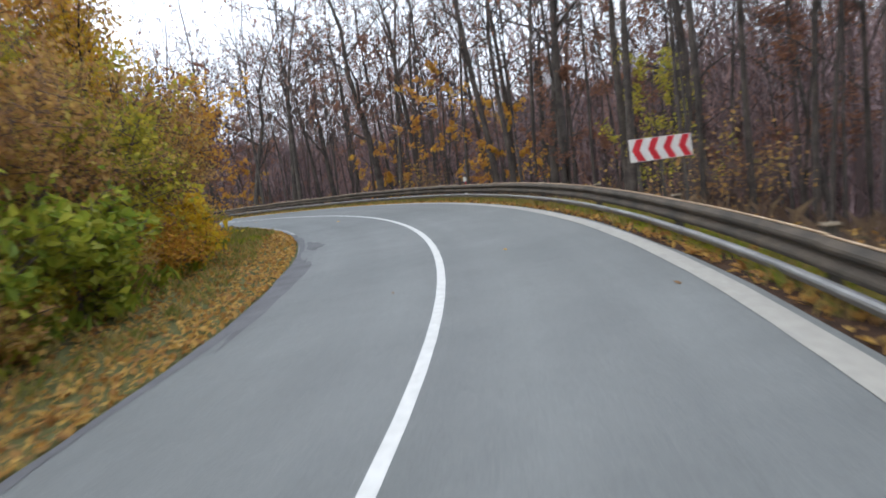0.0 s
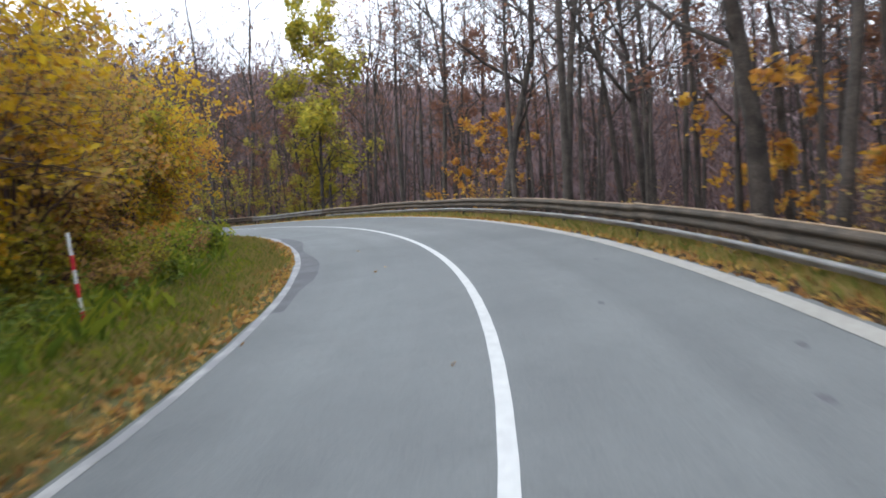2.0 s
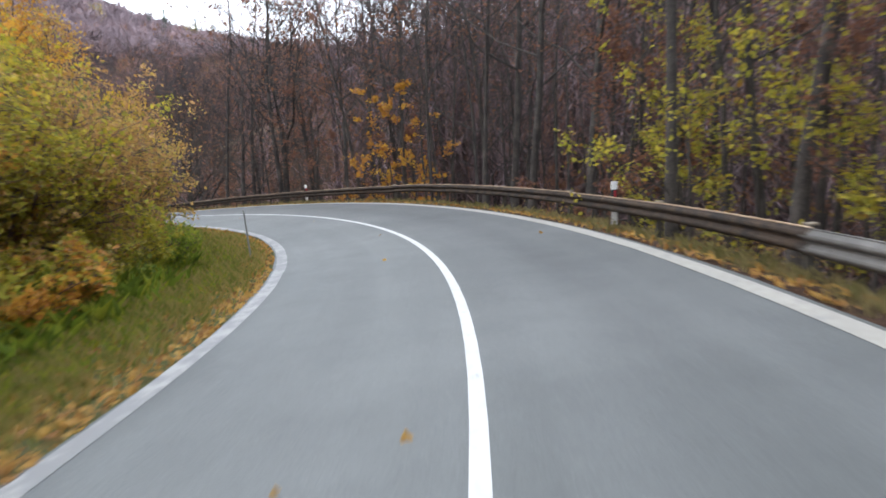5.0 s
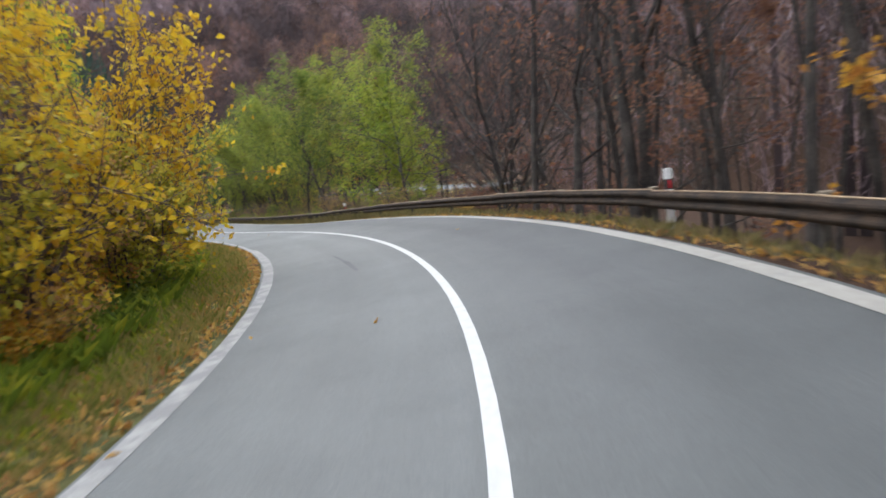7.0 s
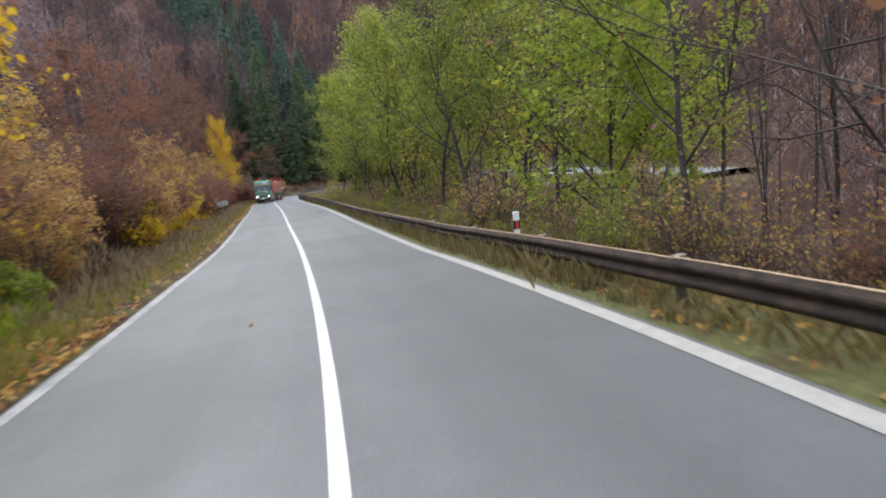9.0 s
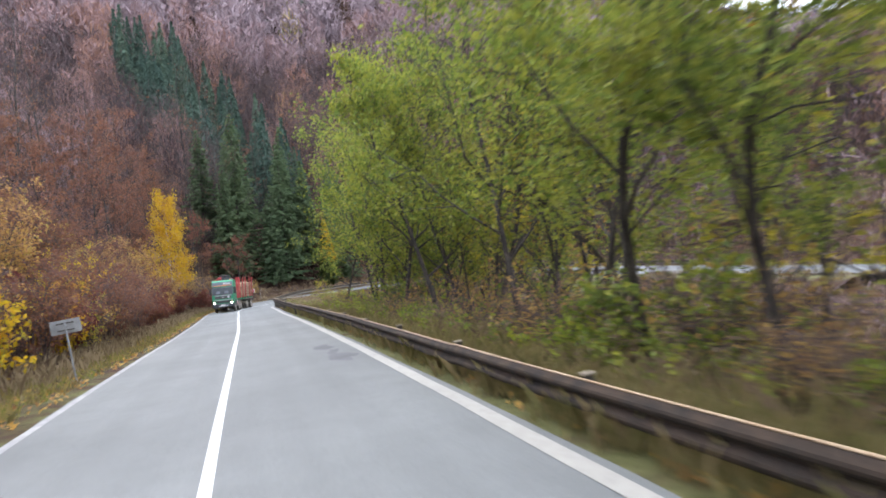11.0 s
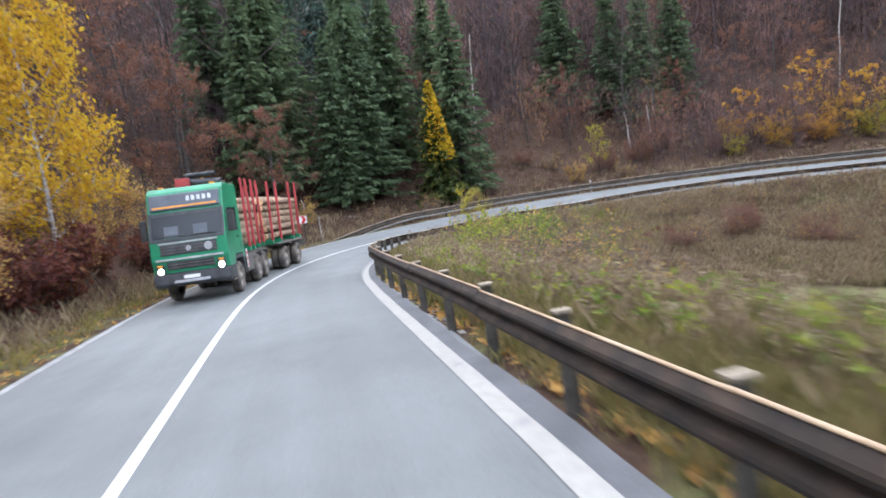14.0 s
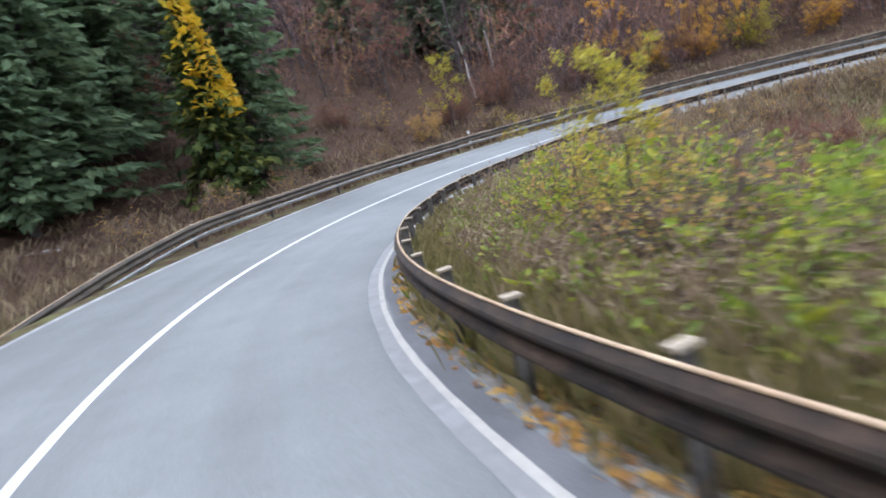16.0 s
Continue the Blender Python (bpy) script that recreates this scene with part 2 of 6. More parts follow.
def leaf_material(name, stops, rough=0.6, shine=0.3, patch=0.0):
    """Leaves whose colour differs from leaf to leaf and from plant to plant; light passes through them."""
    m, nt, b = material(name, rough)
    geo = nt.nodes.new("ShaderNodeNewGeometry")
    info = nt.nodes.new("ShaderNodeObjectInfo")
    add = nt.nodes.new("ShaderNodeMath")
    add.operation = "MULTIPLY_ADD"
    nt.links.new(info.outputs["Random"], add.inputs[0])
    add.inputs[1].default_value = 0.30
    sc = nt.nodes.new("ShaderNodeMath")
    sc.operation = "MULTIPLY"
    sc.inputs[1].default_value = 0.70
    nt.links.new(geo.outputs["Random Per Island"], sc.inputs[0])
    nt.links.new(sc.outputs[0], add.inputs[2])
    fac = add.outputs[0]
    if patch:
        # neighbouring twigs turn together
        spot = nd(nt, "ShaderNodeMapRange", From_Min=0.32, From_Max=0.68, To_Min=-patch, To_Max=patch)
        nt.links.new(noise_fac(nt, geo.outputs["Position"], 0.75, 3, 0.6), spot.inputs[0])
        tot = nt.nodes.new("ShaderNodeMath")
        tot.operation, tot.use_clamp = "ADD", True
        nt.links.new(fac, tot.inputs[0])
        nt.links.new(spot.outputs[0], tot.inputs[1])
        fac = tot.outputs[0]
    col = ramp(nt, fac, stops)
    nt.links.new(col, b.inputs["Base Color"])
    b.inputs["Specular IOR Level"].default_value = shine
    tr = nt.nodes.new("ShaderNodeBsdfTranslucent")
    nt.links.new(col, tr.inputs[0])
    ms = nt.nodes.new("ShaderNodeMixShader")
    ms.inputs[0].default_value = 0.5
    nt.links.new(b.outputs[0], ms.inputs[1])
    nt.links.new(tr.outputs[0], ms.inputs[2])
    nt.links.new(ms.outputs[0], nt.nodes["Material Output"].inputs[0])
    return m


def wood_material(name, stops):
    """Far crowns: one tint a tree, with a little difference from twig to twig."""
    m, nt, b = material(name, 0.9)
    at = nt.nodes.new("ShaderNodeAttribute")
    at.attribute_name = "tint"
    geo = nt.nodes.new("ShaderNodeNewGeometry")
    mr = nd(nt, "ShaderNodeMapRange", To_Min=-0.13, To_Max=0.13)
    nt.links.new(geo.outputs["Random Per Island"], mr.inputs[0])
    add = nt.nodes.new("ShaderNodeMath")
    add.operation = "ADD"
    nt.links.new(at.outputs["Fac"], add.inputs[0])
    nt.links.new(mr.outputs[0], add.inputs[1])
    nt.links.new(ramp(nt, add.outputs[0], stops), b.inputs["Base Color"])
    b.inputs["Specular IOR Level"].default_value = 0.15
    return m


def make_asphalt():
    m, nt, b = material("asphalt", 0.72)
    v = coords(nt)
    uv = coords(nt, "UV")
    sep = nt.nodes.new("ShaderNodeSeparateXYZ")
    nt.links.new(uv, sep.inputs[0])
    grit = ramp(nt, noise_fac(nt, v, 90, 2, 0.7), [(0.3, (0.78,) * 3), (0.75, (1.25,) * 3)])
    patchy = ramp(nt, noise_fac(nt, v, 0.22, 5), [(0.3, (0.107, 0.114, 0.111)), (0.7, (0.149, 0.157, 0.153))])
    # wheel tracks run along the lanes, a little darker and smoother
    w = nd(nt, "ShaderNodeMath")
    w.operation = "MULTIPLY_ADD"
    nt.links.new(sep.outputs[0], w.inputs[0])
    w.inputs[1].default_value = 3.9
    w.inputs[2].default_value = 0.6
    sn = nt.nodes.new("ShaderNodeMath")
    sn.operation = "SINE"
    nt.links.new(w.outputs[0], sn.inputs[0])
    tracks = ramp(nt, sn.outputs[0], [(0.1, (1.02,) * 3), (0.95, (0.955,) * 3)])
    streak_v = coords(nt, "UV", (1.6, 0.05, 1))
    streaks = ramp(nt, noise_fac(nt, streak_v, 1.0, 5, 0.6), [(0.3, (0.9,) * 3), (0.7, (1.06,) * 3)])
    blotch = ramp(nt, noise_fac(nt, v, 1.1, 7, 0.7), [(0.32, (0.90,) * 3), (0.5, (1.0,) * 3), (0.7, (1.07,) * 3)])
    c = mix(nt, 1.0, patchy, grit, "MULTIPLY")
    speck = ramp(nt, noise_fac(nt, v, 28, 3, 0.8), [(0.3, (0.86,) * 3), (0.7, (1.14,) * 3)])
    c = mix(nt, 1.0, c, blotch, "MULTIPLY")
    c = mix(nt, 1.0, c, speck, "MULTIPLY")
    c = mix(nt, 1.0, c, tracks, "MULTIPLY")
    c = mix(nt, 1.0, c, streaks, "MULTIPLY")
    # dimmer light on the outer lane beside the trees, darkened into the colour where the bend runs out into the
    # straight
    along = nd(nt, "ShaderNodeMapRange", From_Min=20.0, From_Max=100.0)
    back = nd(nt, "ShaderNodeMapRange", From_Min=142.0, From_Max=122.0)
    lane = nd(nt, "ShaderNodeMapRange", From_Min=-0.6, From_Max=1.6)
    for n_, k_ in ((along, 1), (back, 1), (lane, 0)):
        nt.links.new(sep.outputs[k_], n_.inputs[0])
    dimmed = along.outputs[0]
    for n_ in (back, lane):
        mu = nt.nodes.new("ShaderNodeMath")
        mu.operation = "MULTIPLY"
        nt.links.new(dimmed, mu.inputs[0])
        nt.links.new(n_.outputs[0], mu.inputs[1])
        dimmed = mu.outputs[0]
    c = mix(nt, 1.0, c, mix(nt, dimmed, (1.0, 1.0, 1.0), (0.60, 0.60, 0.61)), "MULTIPLY")
    nt.links.new(c, b.inputs["Base Color"])
    bump(nt, b, noise_fac(nt, v, 120, 2, 0.7), 0.35, 0.006)
    return m


def make_line_paint(name, wear, colour=(0.52, 0.52, 0.50)):
    m, nt, b = material(name, 0.6)
    v = coords(nt)
    worn = ramp(nt, noise_fac(nt, v, 2.2, 8, 0.7), [(wear - 0.06, (0, 0, 0)), (wear + 0.06, (1, 1, 1))])
    dirt = ramp(nt, noise_fac(nt, v, 9, 4), [(0.3, (0.82,) * 3), (0.7, (1.05,) * 3)])
    paint = mix(nt, 1.0, colour, dirt, "MULTIPLY")
    nt.links.new(mix(nt, worn, (0.20, 0.20, 0.20), paint), b.inputs["Base Color"])
    bump(nt, b, noise_fac(nt, v, 120, 2), 0.25, 0.004)
    return m


def make_ground():
    m, nt, b = material("ground_litter", 0.95)
    v = coords(nt)
    litter = ramp(nt, noise_fac(nt, v, 7.0, 6, 0.7), [(0.25, (0.024, 0.017, 0.014)), (0.45, (0.050, 0.031, 0.023)), (0.6, (0.088, 0.052, 0.033)), (0.75, (0.040, 0.028, 0.022))])
    grass = ramp(nt, noise_fac(nt, v, 9.0, 5, 0.7), [(0.3, (0.07, 0.07, 0.03)), (0.55, (0.125, 0.125, 0.05)), (0.75, (0.20, 0.165, 0.09))])
    at = nt.nodes.new("ShaderNodeAttribute")
    at.attribute_name = "grass"
    k = nt.nodes.new("ShaderNodeMath")
    k.operation = "MULTIPLY_ADD"
    nt.links.new(noise_fac(nt, v, 1.1, 5, 0.65), k.inputs[0])
    k.inputs[1].default_value = 1.6
    sub = nt.nodes.new("ShaderNodeMath")
    sub.operation = "SUBTRACT"
    nt.links.new(at.outputs["Fac"], sub.inputs[0])
    sub.inputs[1].default_value = 0.8
    nt.links.new(sub.outputs[0], k.inputs[2])
    f = ramp(nt, k.outputs[0], [(0.35, (0, 0, 0)), (0.65, (1, 1, 1))])
    nt.links.new(mix(nt, f, litter, grass), b.inputs["Base Color"])
    b.inputs["Specular IOR Level"].default_value = 0.1
    bump(nt, b, noise_fac(nt, v, 14, 6, 0.7), 0.8, 0.06)
    return m


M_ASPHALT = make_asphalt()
M_PATCH = mottled("fresh_asphalt", (0.072, 0.072, 0.076), (0.105, 0.105, 0.11), 1.5, 0.8, 0, 90, 0.3, 0.3, 0.006)
M_LINE = make_line_paint("white_line_paint", 0.30)
M_LINE_EDGE = make_line_paint("edge_line_paint", 0.36, (0.33, 0.315, 0.28))
M_LINE_WORN = make_line_paint("worn_line_paint", 0.52, (0.33, 0.325, 0.31))
M_LINE_GHOST = make_line_paint("ghost_line_paint", 0.46, (0.175, 0.175, 0.172))
M_GROUND = make_ground()
M_GRAVEL = mottled("gravel_shoulder", (0.10, 0.088, 0.07), (0.19, 0.17, 0.145), 6, 0.95, 0, 60, 0.5, 0.8, 0.03)
M_STONE = mottled("pale_crushed_stone", (0.16, 0.15, 0.135), (0.34, 0.32, 0.29), 9, 0.95, 0, 60, 0.3, 0.4, 0.01)
M_CAP = mottled("tan_weathered_cap", (0.22, 0.175, 0.12), (0.36, 0.31, 0.24), 12, 0.9, 0, 50, 0.3, 0.2)
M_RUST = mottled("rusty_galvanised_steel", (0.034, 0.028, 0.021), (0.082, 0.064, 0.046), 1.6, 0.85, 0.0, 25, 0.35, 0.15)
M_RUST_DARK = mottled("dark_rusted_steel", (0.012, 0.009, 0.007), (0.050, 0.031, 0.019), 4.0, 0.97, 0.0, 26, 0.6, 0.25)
M_RAIL_EDGE = mottled("tan_rail_rim", (0.30, 0.20, 0.115), (0.42, 0.31, 0.20), 2.5, 0.7, 0.1, 30, 0.3, 0.1)
M_GALV = mottled("galvanised_steel", (0.22, 0.222, 0.22), (0.33, 0.33, 0.325), 2.0, 0.65, 0.2, 30, 0.15, 0.08)
M_POST = mottled("weathered_post_steel", (0.055, 0.05, 0.043), (0.11, 0.10, 0.085), 4, 0.9, 0.1, 30, 0.3, 0.15)
M_WHITE = mottled("white_plastic", (0.72, 0.72, 0.70), (0.80, 0.80, 0.78), 5, 0.5, 0, 40, 0.08, 0.03)
M_BLACK = mottled("black_plastic", (0.02, 0.02, 0.02), (0.035, 0.035, 0.035), 5, 0.6, 0, 40, 0.1, 0.03)
M_RED = mottled("red_reflective_sheet", (0.55, 0.02, 0.035), (0.62, 0.03, 0.045), 5, 0.45, 0, 40, 0.06, 0.02)
M_SIGNWHITE = mottled("white_reflective_sheet", (0.70, 0.70, 0.68), (0.76, 0.76, 0.74), 5, 0.45, 0, 40, 0.06, 0.02)
M_BARK = mottled("grey_brown_bark", (0.030, 0.025, 0.022), (0.080, 0.067, 0.058), 3.0, 0.95, 0, 30, 0.4, 0.6, 0.02)
M_TWIG = mottled("purple_brown_twigs", (0.09, 0.065, 0.06), (0.15, 0.105, 0.09), 2.0, 0.95, 0, 30, 0.2, 0.2)
M_PALEBARK = mottled("pale_dead_bark", (0.26, 0.23, 0.20), (0.40, 0.37, 0.33), 3.0, 0.95, 0, 30, 0.35, 0.4, 0.02)
M_BIRCHBARK = mottled("birch_bark", (0.10, 0.09, 0.085), (0.55, 0.53, 0.50), 5.0, 0.85, 0, 30, 0.25, 0.3)
M_L_RUST = leaf_material("russet_leaves", [(0.0, (0.13, 0.070, 0.056)), (0.4, (0.20, 0.10, 0.073)), (0.7, (0.28, 0.132, 0.065)), (1.0, (0.18, 0.105, 0.085))], patch=0.15)
M_L_ORANGE = leaf_material("orange_leaves", [(0.0, (0.40, 0.18, 0.05)), (0.35, (0.56, 0.27, 0.045)), (0.65, (0.64, 0.38, 0.05)), (1.0, (0.46, 0.31, 0.06))], patch=0.25)
M_L_YELLOW = leaf_material("yellow_leaves", [(0.0, (0.40, 0.20, 0.025)), (0.35, (0.60, 0.37, 0.02)), (0.7, (0.66, 0.47, 0.03)), (1.0, (0.36, 0.32, 0.035))], patch=0.2)
M_L_OLIVE = leaf_material("yellow_green_leaves", [(0.0, (0.36, 0.19, 0.04)), (0.25, (0.27, 0.23, 0.045)), (0.5, (0.38, 0.37, 0.05)), (0.75, (0.60, 0.47, 0.05)), (1.0, (0.30, 0.30, 0.05))], patch=0.25)
M_L_GREEN = leaf_material("green_leaves", [(0.0, (0.11, 0.150, 0.034)), (0.4, (0.19, 0.25, 0.045)), (0.75, (0.35, 0.355, 0.055)), (1.0, (0.23, 0.23, 0.05))], patch=0.25)
M_L_BROWN = leaf_material("brown_withered_leaves", [(0.0, (0.33, 0.19, 0.09)), (0.35, (0.46, 0.26, 0.095)), (0.65, (0.56, 0.36, 0.10)), (0.85, (0.44, 0.37, 0.085)), (1.0, (0.36, 0.23, 0.10))], patch=0.3)
M_L_LIME = leaf_material("lime_green_leaves", [(0.0, (0.14, 0.20, 0.03)), (0.4, (0.25, 0.33, 0.04)), (0.75, (0.44, 0.43, 0.05)), (1.0, (0.25, 0.27, 0.05))], patch=0.15)
M_GALV_DULL = mottled("dull_grey_rail_steel", (0.085, 0.08, 0.074), (0.14, 0.132, 0.122), 2.0, 0.7, 0.1, 30, 0.2, 0.08)
M_WEED = leaf_material("withered_herbs", [(0.0, (0.11, 0.075, 0.055)), (0.4, (0.19, 0.13, 0.09)), (0.75, (0.28, 0.205, 0.13)), (1.0, (0.15, 0.088, 0.07))])
M_L_CRIMSON = leaf_material("crimson_leaves", [(0.0, (0.10, 0.032, 0.030)), (0.5, (0.175, 0.055, 0.042)), (0.8, (0.24, 0.11, 0.045)), (1.0, (0.14, 0.068, 0.045))], patch=0.2)
M_NEEDLE = leaf_material("spruce_needles", [(0.0, (0.068, 0.105, 0.058)), (0.5, (0.11, 0.162, 0.082)), (1.0, (0.165, 0.21, 0.098))], 0.7, 0.2)
M_GRASS = leaf_material("grass_blades", [(0.0, (0.14, 0.165, 0.04)), (0.4, (0.24, 0.26, 0.06)), (0.65, (0.38, 0.31, 0.10)), (1.0, (0.46, 0.34, 0.15))])
M_RAVINE = leaf_material("tan_green_grass", [(0.0, (0.15, 0.14, 0.05)), (0.4, (0.24, 0.215, 0.085)), (0.7, (0.36, 0.29, 0.14)), (1.0, (0.22, 0.16, 0.085))], patch=0.2)
M_MEADOW = leaf_material("pale_meadow_grass", [(0.0, (0.13, 0.165, 0.055)), (0.5, (0.20, 0.24, 0.075)), (0.8, (0.30, 0.29, 0.11)), (1.0, (0.24, 0.20, 0.09))], patch=0.25)
M_STRAW = leaf_material("dry_weeds", [(0.0, (0.20, 0.15, 0.09)), (0.4, (0.34, 0.265, 0.16)), (0.7, (0.46, 0.37, 0.24)), (1.0, (0.26, 0.20, 0.11))])
M_LITTER = leaf_material("fallen_leaves", [(0.0, (0.22, 0.105, 0.045)), (0.4, (0.42, 0.22, 0.06)), (0.7, (0.58, 0.36, 0.09)), (1.0, (0.31, 0.15, 0.055))])
# lilac middle stop: bare twigs, lightened to put hill haze into the colour
M_FARWOOD = wood_material("far_autumn_wood", [(0.0, (0.060, 0.046, 0.046)), (0.12, (0.105, 0.075, 0.074)), (0.3, (0.285, 0.212, 0.222)), (0.55, (0.25, 0.145, 0.125)), (0.75, (0.29, 0.145, 0.07)), (0.9, (0.40, 0.29, 0.06)), (1.0, (0.18, 0.20, 0.06))])
# the same wood farther off, its stops paled by painted distance haze
M_HAZEWOOD = wood_material("hazed_beech_wood", [(0.0, (0.15, 0.115, 0.125)), (0.3, (0.30, 0.235, 0.25)), (0.5, (0.28, 0.195, 0.195)), (0.65, (0.30, 0.17, 0.13)), (0.9, (0.42, 0.31, 0.08)), (1.0, (0.20, 0.22, 0.08))])
# far spruces are lifted towards blue, which puts haze into their colour
M_FARSPRUCE = wood_material("far_spruce_wood", [(0.0, (0.042, 0.075, 0.062)), (0.5, (0.066, 0.105, 0.078)), (1.0, (0.10, 0.135, 0.085))])
M_LARCH = leaf_material("larch_needles", [(0.0, (0.03, 0.06, 0.022)), (0.5, (0.07, 0.10, 0.03)), (0.8, (0.16, 0.17, 0.04)), (1.0, (0.05, 0.085, 0.03))], 0.7, 0.2)

# ---- ground: one sheet to the horizon, finest along the road ----
def graded(lo, hi, step, reach):
    core = list(np.arange(lo, hi + step, step))
    out, d = [], step
    x = core[-1]
    while x < reach:
        d *= 1.22
        x += d
        out.append(x)
    inn, d, x = [], step, core[0]
    while x > -reach:
        d *= 1.22
        x -= d
        inn.append(x)
    return np.array(inn[::-1] + core + out)


def build_ground():
    gx, gy = graded(RX.min() - 30, RX.max() + 30, 3.0, 2400), graded(RY.min() - 30, RY.max() + 30, 3.0, 2400)
    X, Y = np.meshgrid(gx, gy, indexing="ij")
    Z = ground_z(X, Y)
    s, o = nearest(X, Y)
    Z = Z - 0.8 * np.clip((9.5 - np.abs(o)) / 2.5, 0, 1)
    ny = len(gy)
    i = (np.arange(len(gx) - 1)[:, None] * ny + np.arange(ny - 1)[None])
    F = np.stack([i, i + ny, i + ny + 1, i + 1], -1).reshape(-1, 4)
    V = np.stack([X, Y, Z], -1).reshape(-1, 3)
    # finer band beside the carriageway
    ss = np.arange(S_FIRST, S_LAST + 0.1, 1.0)
    offs = np.array([-11.5, -10.2, -9, -8, -7, -6.2, -5.5, -4.9, -4.3, -3.8, -3.3, -2.6, 0, 2.8, 3.3, 3.7, 4.1, 4.6, 5.2, 6, 7, 8, 9, 10.2, 11.5])
    P = on_road(np.repeat(ss[:, None], len(offs), 1), np.repeat(offs[None], len(ss), 0))
    zz = ground_z(P[..., 0], P[..., 1])
    inside = np.abs(offs)[None] < 3.0
    P[..., 2] = np.where(inside, P[..., 2] - 0.12, zz - 0.025 * (np.abs(offs)[None] < 3.5) + np.where(np.abs(offs)[None] > 4.2, 0.04 * ripple(P[..., 0], P[..., 1], 2.1), 0))
    n = len(offs)
    j = np.arange(len(ss) - 1)[:, None] * n + np.arange(n - 1)[None] + len(V)
    F2 = np.stack([j, j + 1, j + n + 1, j + n], -1).reshape(-1, 4)
    V2 = P.reshape(-1, 3)
    me = mesh_from("ground", np.concatenate([V, V2]), np.concatenate([F, F2]).tolist(), True, M_GROUND)
    a = me.attributes.new("grass", "FLOAT", "POINT")
    allv = np.concatenate([V, V2])
    s, o = nearest(allv[:, 0], allv[:, 1])
    d = np.abs(o)
    verge = np.clip(1 - (d - 5.0) / 2.5, 0, 1)
    meadow = ((o > 0) & (s > 150) & (s < 300) & (d > 7) & (d < 90)) * 0.62
    rail_side = ((o > 0) & (d < 4.6) & ((s < 112) | (s > 186))) * -0.28
    left1 = ((o < 0) & (s < 112)) * verge * 0.75
    left2 = ((o < 0) & (s >= 112)) * verge * 0.45
    right = (o > 0) * verge * np.where(s > 112, 0.7, 0.5)
    a.data.foreach_set("value", np.maximum.reduce([left1, left2, right, meadow]) + rail_side)
    tagged(new("ground", me), "autumn ground of fallen leaves, soil and patchy grass", "ground", "", "structure")


build_ground()

# ---- carriageway and markings ----
def left_edge(s):
    return knot(LEFT, s) - 0.02


def centre(s):
    """The painted line lies a little outside the middle past the first bend."""
    return np.interp(s, [50, 85, 120, 330], [0.0, 0.035, 0.035, 0.03])


def right_edge(s):
    return knot(RIGHT, s) + np.interp(s, [176, 200, 270, 300], [0.20, 0.36, 0.34, 0.3])


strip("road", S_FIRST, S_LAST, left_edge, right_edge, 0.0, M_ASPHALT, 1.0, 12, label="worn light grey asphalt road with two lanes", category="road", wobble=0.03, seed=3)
strip("gravel_verge", 204, 272, lambda s: knot(RIGHT, s) + 0.32, lambda s: knot(RIGHT, s) + 0.58, -0.012, M_GRAVEL, 0.5, 2, label="narrow strip of broken asphalt and gravel", category="verge", wobble=0.09, seed=5)
strip("centre_line", S_FIRST, S_LAST, lambda s: centre(s) - 0.065, lambda s: centre(s) + 0.065, 0.005, M_LINE, 0.5, label="continuous white centre line", category="road marking")
strip("edge_line_outer", S_FIRST, S_LAST, lambda s: knot(RIGHT, s) - np.interp(s, [95, 125, 209, 217, 240, 250], [0.125, 0.10, 0.10, -0.03, -0.03, 0.10]), lambda s: knot(RIGHT, s) + np.interp(s, [95, 125], [0.125, 0.105]), 0.0075, M_LINE_EDGE, 0.5, label="broad off-white edge line beside the guardrail", category="road marking", wobble=0.006, seed=8)
strip("edge_line_ghost", 204, 254, lambda s: knot(RIGHT, s) - 0.12, lambda s: knot(RIGHT, s) + 0.11, 0.0045, M_LINE_GHOST, 0.5, label="old edge line worn to a grey ghost", category="road marking", wobble=0.012, seed=28)
strip("edge_line_inner", 22, S_LAST, lambda s: knot(LEFT, s) + 0.02, lambda s: knot(LEFT, s) + 0.02 + np.where(s < 49, 0.13, 0.24) - np.where(s > 112, 0.09, 0), 0.005, M_LINE_WORN, 0.5,
      label="worn grey-white edge line along the grass", category="road marking", wobble=0.012, seed=9)


def tar_patch(s, o, ls, lo, seed, lean=0.0, label="dark repaired asphalt patch with ragged edge"):
    """A ragged patch of newer asphalt, longest along the road."""
    rng = np.random.default_rng(seed)
    n = 28
    a = np.linspace(0, 2 * math.pi, n, endpoint=False)
    r = 1 + 0.22 * np.convolve(np.tile(rng.normal(size=n), 3), np.ones(3) / 2, "same")[n:2 * n]
    ps = s + ls * r * np.sin(a)
    po = o + lo * r * np.cos(a) + lean * (ps - s)
    v = np.concatenate([on_road(ps, po, 0.004), on_road([s], [o], 0.0045)])
    ob = new("asphalt_patch", mesh_from("asphalt_patch", v, [(i, (i + 1) % n, n) for i in range(n)], False, M_PATCH))
    tagged(ob, label, "asphalt patch", "", "structure")


strip("asphalt_repair", 184, 246, lambda s: knot(RIGHT, s) + 0.10, lambda s: knot(RIGHT, s) + 0.33, 0.0042, M_PATCH, 0.5, label="dark strip of newer asphalt beside the edge line", category="asphalt patch", wobble=0.03, seed=15)
tar_patch(155.0, 2.45, 0.75, 0.33, 1)
tar_patch(157.6, 2.3, 0.6, 0.26, 2)
tar_patch(156.3, 2.4, 0.6, 0.12, 12, 0.1)
tar_patch(16.9, -2.7, 1.1, 0.22, 3)
tar_patch(10.5, -2.85, 4.2, 0.22, 4)
